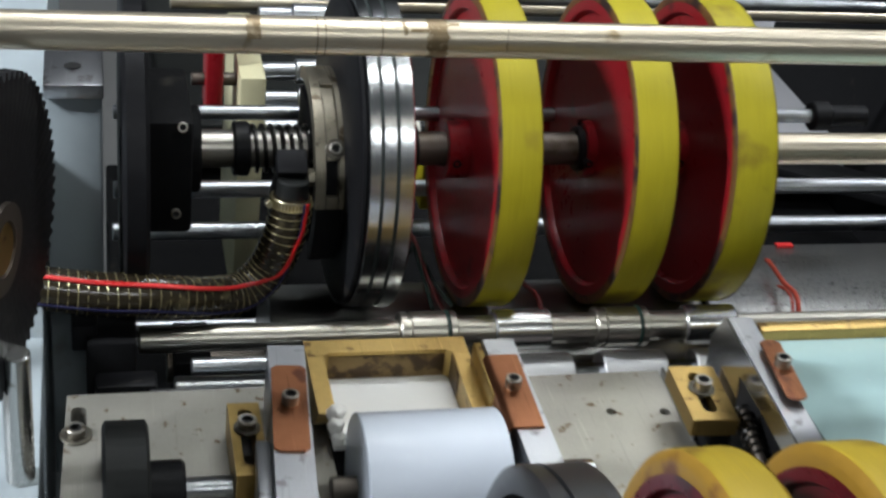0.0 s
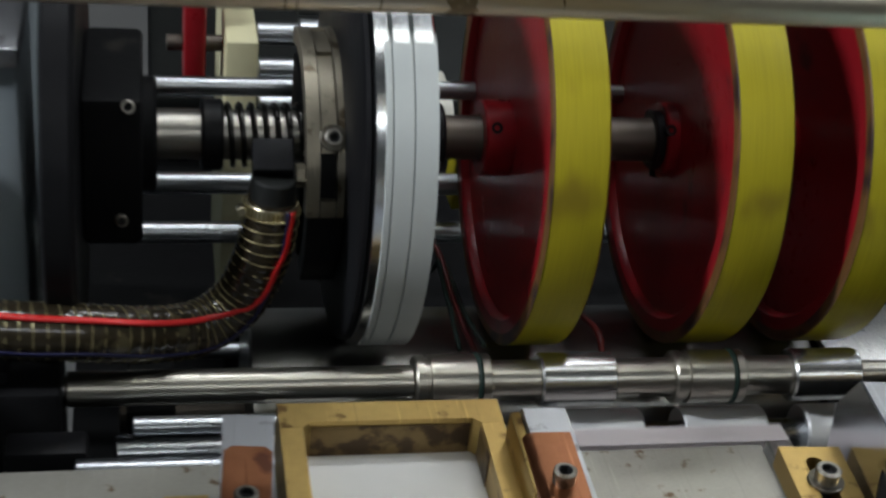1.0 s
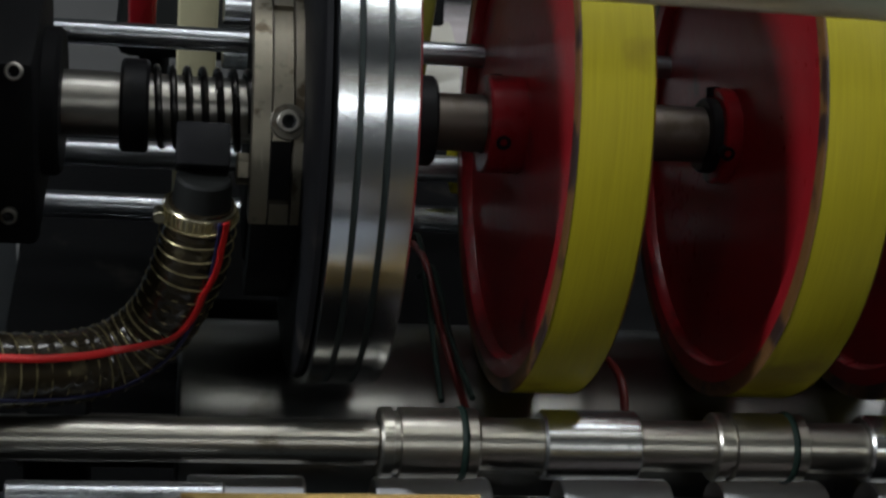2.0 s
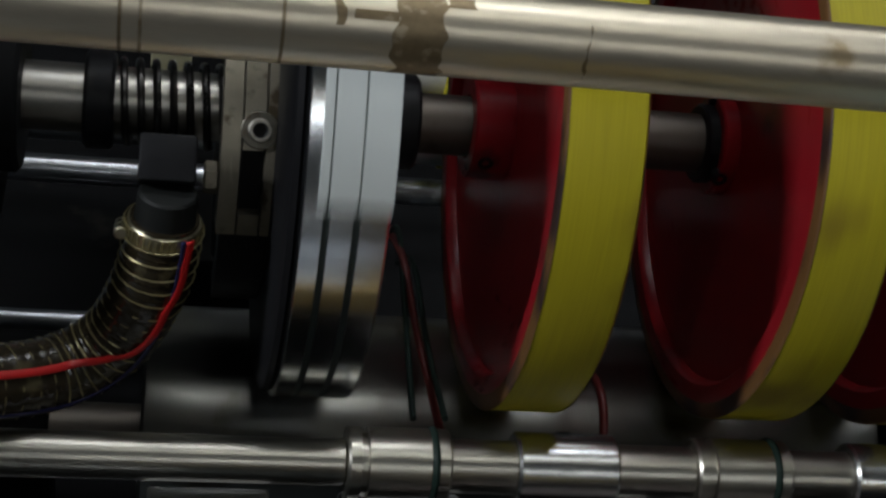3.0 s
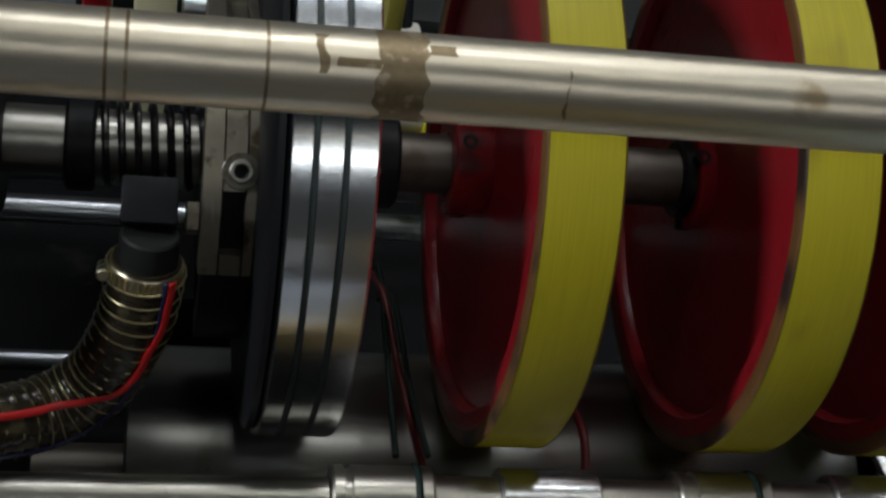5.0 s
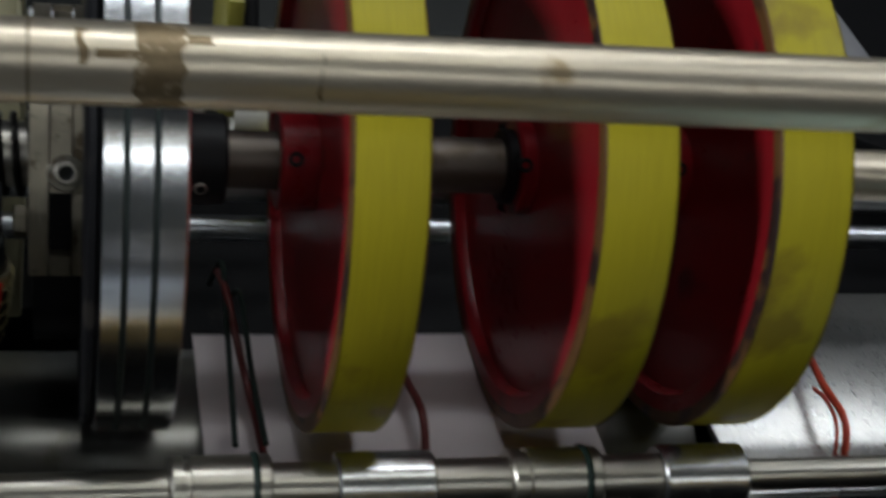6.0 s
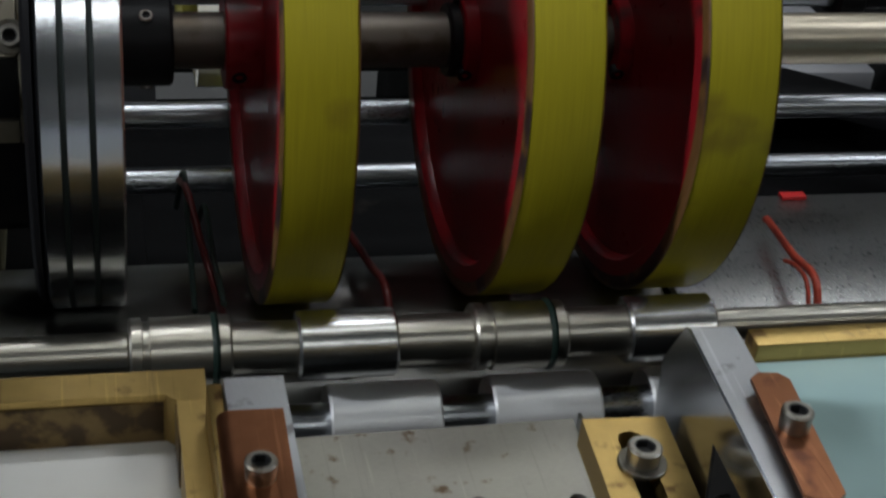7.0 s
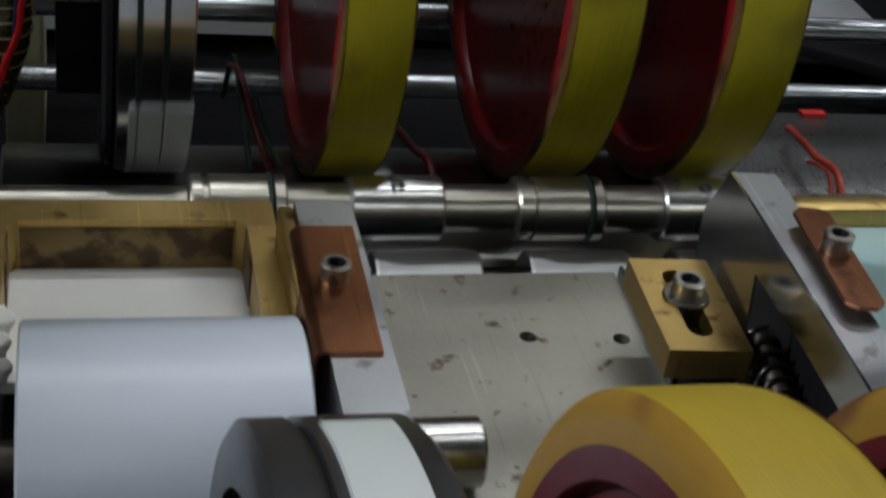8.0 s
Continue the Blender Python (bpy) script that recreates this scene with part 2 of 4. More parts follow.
def lathe(profile, seg=64, closed=False, radial=None, bm=None, at=(0, 0, 0)):
    """Turns (x, r) rows round the x axis. radial(angle, row): factor on r."""
    bm = bm or bmesh.new()
    rings = []
    for i, (x, r) in enumerate(profile):
        if r < 1e-6:
            rings.append([bm.verts.new((x + at[0], at[1], at[2]))])
            continue
        ring = []
        for k in range(seg):
            a = 2 * math.pi * k / seg
            q = r * (radial(a, i) if radial else 1)
            ring.append(bm.verts.new((x + at[0], q * math.cos(a) + at[1], q * math.sin(a) + at[2])))
        rings.append(ring)
    pairs = list(zip(rings, rings[1:])) + ([(rings[-1], rings[0])] if closed else [])
    for a, b in pairs:
        for k in range(seg):
            j = (k + 1) % seg
            if len(a) == 1 and len(b) == 1:
                continue
            if len(a) == 1:
                bm.faces.new((a[0], b[k], b[j]))
            elif len(b) == 1:
                bm.faces.new((a[k], b[0], a[j]))
            else:
                bm.faces.new((a[k], b[k], b[j], a[j]))
    return bm


def solid(steps, c=0.0008, seg=64):
    """A turned bar from (x0, x1, r) steps with small chamfers and closed ends."""
    rows = [(steps[0][0], 0)]
    for x0, x1, r in steps:
        rows += [(x0, max(r - c, 1e-4)), (x0 + c, r), (x1 - c, r), (x1, max(r - c, 1e-4))]
    rows.append((steps[-1][1], 0))
    return lathe(rows, seg)


def block(x0, x1, y0, y1, z0, z1, bevel=0.001, bm=None, seg=2):
    own = bmesh.new()
    bmesh.ops.create_cube(own, size=1)
    for v in own.verts:
        v.co = ((x0 + x1) / 2 + v.co.x * (x1 - x0), (y0 + y1) / 2 + v.co.y * (y1 - y0), (z0 + z1) / 2 + v.co.z * (z1 - z0))
    if bevel:
        bmesh.ops.bevel(own, geom=own.edges[:], offset=bevel, segments=seg, affect='EDGES', profile=0.5)
    if bm is None:
        return own
    me = bpy.data.meshes.new("tmp")
    own.to_mesh(me)
    own.free()
    bm.from_mesh(me)
    bpy.data.meshes.remove(me)
    return bm


def slab(outline, z0, z1, holes=(), bevel=0.0008):
    """A plate from an outline in x, y with through holes (lists of x, y), bridged by triangulated caps."""
    bm = bmesh.new()
    loops = [outline, *holes]
    tops, bots = [], []
    for pts in loops:
        tops.append([bm.verts.new((x, y, z1)) for x, y in pts])
        bots.append([bm.verts.new((x, y, z0)) for x, y in pts])
    for rows in (tops, bots):
        edges = []
        for ring in rows:
            edges += [bm.edges.new((ring[i], ring[(i + 1) % len(ring)])) for i in range(len(ring))]
        bmesh.ops.triangle_fill(bm, use_beauty=True, use_dissolve=False, edges=edges)
    for t, b in zip(tops, bots):
        for i in range(len(t)):
            j = (i + 1) % len(t)
            bm.faces.new((t[i], t[j], b[j], b[i]))
    bmesh.ops.recalc_face_normals(bm, faces=bm.faces)
    return bm


def ring_pts(cx, cy, r, n=20):
    return [(cx + r * math.cos(2 * math.pi * k / n), cy + r * math.sin(2 * math.pi * k / n)) for k in range(n)]


def slot_pts(cx, y0, y1, r, n=8):
    """A slot with round ends that runs along y."""
    top = [(cx + r * math.cos(math.pi * k / n), y1 - r + r * math.sin(math.pi * k / n)) for k in range(n + 1)]
    low = [(cx - r * math.cos(math.pi * k / n), y0 + r - r * math.sin(math.pi * k / n)) for k in range(n + 1)]
    return top + low


def turned(bm, m):
    bmesh.ops.transform(bm, matrix=m, verts=bm.verts)
    return bm


UP = Matrix.Rotation(radians(-90), 4, 'Y')     # the x axis of a turned part to z


def profile_x(points, x0, x1, bevel=0.0008):
    """A plate whose outline lies in y, z and whose thickness runs along x."""
    bm = slab([(p[0], p[1]) for p in points], x0, x1)
    return turned(bm, Matrix(((0, 0, 1, 0), (1, 0, 0, 0), (0, 1, 0, 0), (0, 0, 0, 1))))


def hexed(a, i):
    s = math.radians(60)
    return 1 / math.cos(((a + s / 2) % s) - s / 2)


def screw(parent, m, r=0.0055, h=0.006, washer=0.0):
    """Socket-head cap screw whose head points along the local z of m."""
    rows = [(0, 0), (0, r - 0.0004), (h - 0.0006, r), (h, r - 0.0007), (h, r * 0.62)]
    bm = lathe(rows, 28)
    head = part("screw", turned(bm, m @ UP), M_SCREW, parent)
    sock = lathe([(h, r * 0.62), (h - 0.0002, r * 0.5), (h - 0.003, r * 0.5), (h - 0.0032, 0)], 24, radial=lambda a, i: hexed(a, i) if i else 1)
    part("hex_socket", turned(sock, m @ UP), M_SOCKET, head)
    if washer:
        w = lathe([(0, r * 0.7), (0, washer), (0.0012, washer), (0.0015, washer - 0.0004), (0.0015, r * 0.7)], 28)
        part("washer", turned(w, m @ UP), M_WASHER, parent)


def sweep(points, radius, seg=16, closed_ends=True, scale=None):
    """A round tube through points."""
    bm = bmesh.new()
    pts = [Vector(p) for p in points]
    side = None
    rings = []
    for i, p in enumerate(pts):
        d = (pts[min(i + 1, len(pts) - 1)] - pts[max(i - 1, 0)]).normalized()
        if side is None:
            side = d.orthogonal().normalized()
        side = (side - d * side.dot(d)).normalized()
        up = d.cross(side)
        r = radius * (scale(i) if scale else 1)
        rings.append([bm.verts.new(p + (side * math.cos(2 * math.pi * k / seg) + up * math.sin(2 * math.pi * k / seg)) * r) for k in range(seg)])
    for a, b in zip(rings, rings[1:]):
        for k in range(seg):
            bm.faces.new((a[k], a[(k + 1) % seg], b[(k + 1) % seg], b[k]))
    if closed_ends:
        bm.faces.new(rings[0])
        bm.faces.new(rings[-1])
    return bm


def smooth_path(ctrl, n=12):
    """Catmull-Rom curve through control points."""
    c = [Vector(p) for p in ctrl]
    c = [c[0] * 2 - c[1], *c, c[-1] * 2 - c[-2]]
    out = []
    for i in range(1, len(c) - 2):
        for k in range(n):
            t = k / n
            a, b, d, e = c[i - 1:i + 3]
            out.append(0.5 * (2 * b + (d - a) * t + (2 * a - 5 * b + 4 * d - e) * t * t + (3 * b - a - 3 * d + e) * t ** 3))
    out.append(c[-2])
    return out


# ---- hall ----
def hall():
    def shell(name, dims, mat, label, category):
        tagged(part(name, block(*dims, bevel=0), mat, smooth=False), label, category, kind="structure")
    shell("floor", (-6, 6, -6, 6, -0.1, 0), M_CONCRETE, "grey stained concrete workshop floor", "floor")
    # ceiling and walls are out of view, added dark to hold back bounced light
    shell("ceiling", (-6, 6, -6, 6, 3.5, 3.6), M_CEIL, "unseen dark grey workshop ceiling", "ceiling")
    shell("wall_north", (-6, 6, 6, 6.2, 0, 3.5), M_WALL, "unseen dark grey plastered workshop wall", "wall")
    shell("wall_south", (-6, 6, -6.2, -6, 0, 3.5), M_WALL, "unseen dark grey plastered workshop wall", "wall")
    shell("wall_east", (6, 6.2, -6, 6, 0, 3.5), M_WALL, "unseen dark grey plastered workshop wall", "wall")
    shell("wall_west", (-6.2, -6, -6, 6, 0, 3.5), M_WALL, "unseen dark grey plastered workshop wall", "wall")
    # fittings for all LAMPS, none of them in view, the added fill included
    for lx, ly, watts in LAMPS:
        lamp = thing("ceiling_light", (lx, ly, 3.5), "unseen white twin-tube fluorescent ceiling light, lit", "ceiling light", "ceiling lights of the hall")
        part("housing", block(-0.68, 0.68, -0.11, 0.11, -0.05, 0, 0.004), M_WHITEP, lamp)
        for s in (-0.05, 0.05):
            part("tube", turned(solid([(-0.64, 0.64, 0.014)], 0.002, 16), Matrix.Translation((0, s, -0.07))), M_TUBE, lamp)


# ---- the wheel axis ----
def wheel(x0, x1, hub_len, label, axis_y, axis_z, radius=0.128, t=0.007):
    """Red steel wheel with a yellow tyre; its origin is the middle of its axis."""
    xc = (x0 + x1) / 2
    h = (x1 - x0) / 2
    w = thing("feed_roller", (xc, axis_y, axis_z), label, "roller", "tyred feed rollers")
    R = radius
    # the thick-tyred front wheels take the red darkened for shade
    red = M_REDSHADE if t > 0.01 else M_RED
    e = 0.0012
    if t > 0.01:
        e = 0.006
    arc = [(h - 0.0006 - e + e * math.cos(radians(a)), R - e + e * math.sin(radians(a))) for a in (90, 67, 45, 22, 0)]
    rows = [(-h + 0.0006, R - t)] + [(-x, r) for x, r in reversed(arc)] + arc + [(h - 0.0006, R - t)]
    tyre = part("tyre", lathe(rows, 128), M_OCHRE if t > 0.01 else M_YELLOW, w, "yellow polyurethane tyre with dark streaks")
    for s in (-1, 1):
        edge = [(s * (h - 0.0006 - e + (e + 0.0004) * math.cos(radians(a))), R - e + (e + 0.0004) * math.sin(radians(a))) for a in (0, 30, 60)]
        part("tyre_side", lathe([(s * h, R - t), (s * (h + 0.0001), R - e - 0.001), *edge], 96), M_FLANK if t > 0.01 else M_TYRESIDE, tyre, "scuffed brown tyre flank")
    rim = R - t
    part("rim", lathe([(-h, rim), (-h, rim - 0.008), (-h + 0.001, rim - 0.009), (-h + 0.006, rim - 0.0105), (h - 0.006, rim - 0.0105),
                       (h - 0.001, rim - 0.009), (h, rim - 0.008), (h, rim)], 96), red, w)
    part("web", lathe([(-h + 0.0055, 0.013), (-h + 0.0055, rim - 0.010), (-h + 0.0135, rim - 0.010), (-h + 0.0135, 0.013)], 96, True), red, w)
    hr = 0.0235
    hub = part("hub", lathe([(-h + 0.006, hr), (-h - hub_len + 0.001, hr), (-h - hub_len, hr - 0.001), (-h - hub_len, 0.0145)], 64), red, w)
    for k in range(3):
        a = radians(100 + 120 * k)
        m = Matrix.Rotation(a, 4, 'X') @ Matrix.Translation((-h - hub_len * 0.5, 0, hr - 0.0045))
        part("set_screw", turned(lathe([(0, 0), (0.0048, 0.0018), (0.0049, 0.0036), (0, 0.0036)], 16), m @ UP), M_BLACK, hub)
    return w


def disc_profile(x0, x1, R):
    """Rim of the grooved disc: three lands and two grooves."""
    n = [(x0, R - 0.004), (x0 + 0.002, R)]
    for a, b in ((0.27, 0.35), (0.60, 0.68)):
        xa, xb = x0 + (x1 - x0) * a, x0 + (x1 - x0) * b
        n += [(xa, R), (xa + 0.0002, R - 0.004), (xb - 0.0002, R - 0.004), (xb, R)]
    return n + [(x1 - 0.001, R), (x1, R - 0.001)]


def pad_arc(x0, x1, r0, r1, a0, a1, n=40):
    """A curved pad round the x axis from angle a0 to a1 (degrees above the front)."""
    bm = bmesh.new()
    rows = []
    for k in range(n + 1):
        a = radians(a0 + (a1 - a0) * k / n)
        c, s = -math.cos(a), math.sin(a)
        rows.append([bm.verts.new((x, r * c, r * s)) for x, r in ((x0, r0), (x0 + 0.0004, r1), (x1 - 0.0004, r1), (x1, r0))])
    for a, b in zip(rows, rows[1:]):
        for i in range(4):
            bm.faces.new((a[i], a[(i + 1) % 4], b[(i + 1) % 4], b[i]))
    bm.faces.new(rows[0])
    bm.faces.new(rows[-1])
    return bm


def printing_disc():
    x0, x1, R = -0.0862, -0.0515, 0.1255
    d = thing("grooved_disc", (x0, AX_Y, AX_Z), "machined steel disc with two grooves and a white pad", "disc")
    rows = disc_profile(0, x1 - x0, R)
    rows = [(0, 0.0145)] + rows + [(x1 - x0, 0.0145)]
    part("disc_body", lathe(rows, 160), M_DISC, d)
    part("backing_flange", lathe([(-0.0045, 0.02), (-0.0045, R - 0.006), (-0.003, R - 0.003), (-0.0005, R - 0.0022), (-0.0002, 0.02)], 128), M_BLACK, d, "blackened backing flange")
    # added strips that darken the two grooves as deep shade would
    for a, b in ((0.27, 0.35), (0.60, 0.68)):
        part("groove_ring", lathe([((x1 - x0) * a + 0.0002, R - 0.0035), ((x1 - x0) * a + 0.0003, R - 0.0006), ((x1 - x0) * b - 0.0003, R - 0.0006), ((x1 - x0) * b - 0.0002, R - 0.0035)], 128), M_GROOVE, d, "dark green strip standing in for the groove's shade")
    for xa, xb in ((0.0067, 0.01071), (0.01074, 0.02221), (0.02224, 0.0355)):
        part("pad_strip", pad_arc(xa, xb, R - 0.001, R + 0.0013, 0, -103), M_PAD, d, "white soft pad strip")
    part("clamp_ring", solid([(0.0349, 0.0605, 0.0215)], 0.0015), M_BLACK, d)
    for k in range(3):
        a = radians(20 + 120 * k)
        m = Matrix.Rotation(a, 4, 'X') @ Matrix.Translation((0.0480, 0, 0.0200))
        screw(d, m, 0.0032, 0.003)
    return d


def main_shaft():
    s = thing("drive_shaft", (0, AX_Y, AX_Z), "dull brown steel drive shaft through the wheels", "shaft")
    part("shaft", solid([(-0.048, 0.258, 0.0137)], 0.001), M_SHAFT, s)
    part("bright_end", solid([(0.258, 0.64, 0.0134)], 0.0015), M_BAR, s, "bright ground shaft end")
    for k in (0.1120,):
        part("key_collar", solid([(k - 0.004, k + 0.0045, 0.0185)], 0.001), M_BLACK, s)
    return s


def spring_shaft():
    s = thing("spring_shaft", (-0.1165, AX_Y, AX_Z), "short shaft with a black collar and compression spring", "shaft")
    part("shaft", solid([(-0.13, 0.036, 0.0150)], 0.0005), M_ROD, s)
    part("collar", solid([(-0.0545, -0.0415, 0.0215)], 0.0015), M_BLACK, s)
    turns, rows = 6.5, []
    n = int(turns * 24)
    for k in range(n + 1):
        a = 2 * math.pi * turns * k / n
        rows.append((-0.040 + 0.045 * k / n, 0.0180 * math.cos(a), 0.0180 * math.sin(a)))
    part("spring", sweep(rows, 0.0017, 10), M_SPRING, s, "oily coil spring")


def slotted_ring():
    """Curved guide plate with two slots round the disc, held by a socket screw."""
    r = thing("slotted_segment", (-0.0998, AX_Y + 0.021, AX_Z - 0.028), "dull zinc curved guide plate with long slots", "guide plate")
    x0, x1 = -0.0135, 0.0125
    RO, T = 0.0815, 0.010
    xs = [x0, -0.0048, 0.0048, x1]

    def strip(xa, xb, a0, a1):
        return pad_arc(xa, xb, RO - T, RO, a0, a1, 30)
    bm = strip(xs[0], xs[1], 5, 118)
    part("guide_rail", bm, M_CASTRING, r)
    part("guide_rail", strip(xs[2], xs[3], 5, 118), M_CASTRING, r)
    for a0, a1 in ((5, 12), (32, 50), (80, 86), (112, 118)):
        part("bridge", strip(xs[1], xs[2], a0, a1), M_CASTRING, r)
    part("groove_floor", pad_arc(xs[1], xs[2], RO - T, RO - 0.006, 5.5, 40), M_BLACK, r, "dark slot floor")
    part("groove_floor", pad_arc(xs[1], xs[2], RO - T, RO - 0.0025, 41, 117.5), M_CASTRING, r)
    a = radians(38)
    m = Matrix.Translation((0.0022, -RO * math.cos(a), RO * math.sin(a))) @ Matrix.Rotation(radians(52), 4, 'X')
    screw(r, m, 0.0052, 0.0045, 0.0080)
    part("hub_block", turned(block(-0.012, 0.012, -0.035, 0.04, -0.05, 0.055, 0.002), Matrix.Rotation(radians(0), 4, 'X')), M_IRON, r)
    part("lower_shoe", pad_arc(-0.012, 0.014, 0.066, 0.078, -42, 4.5), M_BLACK, r)
    part("nut", turned(solid([(-0.006, 0.0, 0.007)], 0.0008, 6), Matrix.Translation((-0.0135, -0.072, 0.030))), M_CASTRING, r)


# ---- hose ----
def suction_hose():
    hose = thing("suction_hose", (-0.136, -0.078, 1.022), "smoky ribbed hose with red stripe and zinc clamp", "hose")
    o = Vector((-0.136, -0.078, 1.022))
    ctrl = [(-0.1325, -0.074, 1.029), (-0.1335, -0.078, 1.011), (-0.135, -0.08, 0.99), (-0.1387, -0.081, 0.968), (-0.1504, -0.081, 0.9375), (-0.1705, -0.088, 0.9235), (-0.1986, -0.104, 0.9295), (-0.2421, -0.12, 0.9435), (-0.2834, -0.124, 0.9495), (-0.347, -0.124, 0.96), (-0.4212, -0.124, 0.972)]
    path = [p - o for p in smooth_path(ctrl, 16)]
    rad = 0.0160
    part("tube", sweep(path[22:], rad, 28, scale=lambda i: (1 + 0.018 * math.sin(i * 2.2)) * (0.86 + 0.14 * min(1, max(0, (i - 8) / 16)))), M_HOSE, hose)
    # spiral wire just proud of the wall
    side, wire, length = None, [], 0.0
    frames = []
    for i, p in enumerate(path):
        d = (path[min(i + 1, len(path) - 1)] - path[max(i - 1, 0)]).normalized()
        side = d.orthogonal() if side is None else side
        side = (side - d * side.dot(d)).normalized()
        frames.append((p, side.copy(), d.cross(side)))
    pitch = 0.0068
    for i in range(23, len(frames) - 1):
        (p, s, u), (q, s2, u2) = frames[i], frames[i + 1]
        seg = (q - p).length
        k = max(4, int(seg / pitch * 14))
        for j in range(k):
            t = j / k
            a = 2 * math.pi * (length + seg * t) / pitch
            c = p.lerp(q, t)
            wire.append(c + (s.lerp(s2, t) * math.cos(a) + u.lerp(u2, t) * math.sin(a)) * (rad + 0.0001))
        length += seg
    part("spiral_wire", sweep(wire, 0.00042, 5), M_WIRE, hose, "brass-coloured spiral wire")
    view = Vector((0.12, -0.62, 0.76))

    def stripe(name, direction, width, mat):
        bm = bmesh.new()
        rows = []
        for p, s, u in frames[23:]:
            d = s.cross(u)
            f = (direction - d * direction.dot(d)).normalized()
            b = d.cross(f)
            rows.append([bm.verts.new(p + (f * math.cos(a) + b * math.sin(a)) * (rad + 0.0009)) for a in (-width, 0, width)])
        for a, b in zip(rows, rows[1:]):
            for k in range(2):
                bm.faces.new((a[k], a[k + 1], b[k + 1], b[k]))
        ob = part(name, bm, mat, hose)
        mod = ob.modifiers.new("thick", 'SOLIDIFY')
        mod.thickness = 0.0006
    stripe("red_stripe", Vector((0.44, -0.45, 0.78)), 0.10, M_STRIPE)
    stripe("blue_stripe", Vector((0.45, -0.88, -0.25)), 0.07, M_BLUE)
    # clamp and cuff
    p9, s9, u9 = frames[26]
    d9 = s9.cross(u9)
    m = Matrix.Translation(p9) @ d9.to_track_quat('X', 'Z').to_matrix().to_4x4()
    rb = rad * 0.86
    band = part("clamp_band", turned(lathe([(-0.0040, rb), (-0.0040, rb + 0.0008), (-0.0036, rb + 0.0011), (0.0036, rb + 0.0011), (0.0040, rb + 0.0008), (0.0040, rb)], 48), m), M_CLAMP, hose, "zinc-plated hose clamp")
    for k in range(36):
        a = radians(k * 10)
        t = turned(block(-0.0026, 0.0026, -0.0004, 0.0004, 0, 0.0005, 0), m @ Matrix.Rotation(a, 4, 'X') @ Matrix.Translation((0, 0, rb + 0.0010)))
        part("clamp_tooth", t, M_WIRE, band)
    part("clamp_screw", turned(solid([(-0.006, 0.006, 0.0028)], 0.0006, 16), Matrix.Translation(p9 + Vector((-0.0168, 0.0, -0.002))) @ Matrix.Rotation(radians(70), 4, 'X') @ UP), M_CLAMP, band)
    p1, s1, u1 = frames[19]
    m1 = Matrix.Translation(p1) @ s1.cross(u1).to_track_quat('X', 'Z').to_matrix().to_4x4()
    part("cuff", turned(lathe([(-0.008, 0), (-0.008, rad - 0.0052), (-0.007, rad - 0.0042), (0.005, rad - 0.0035), (0.006, rad - 0.0035), (0.006, 0)], 40), m1), M_RUBBER, hose)
    elbow = thing("hose_elbow", (-0.1342, -0.070, 1.0215), "black square pipe elbow beside the spring", "pipe fitting")
    part("elbow_body", turned(block(-0.0112, 0.0112, -0.007, 0.012, -0.0065, 0.0065, 0.0012), Matrix.Rotation(radians(40), 4, 'X')), M_BLACK, elbow)
    part("elbow_tube", sweep([(0, 0.005, 0), (0, 0.05, -0.05)], 0.009, 20), M_BLACK, elbow)


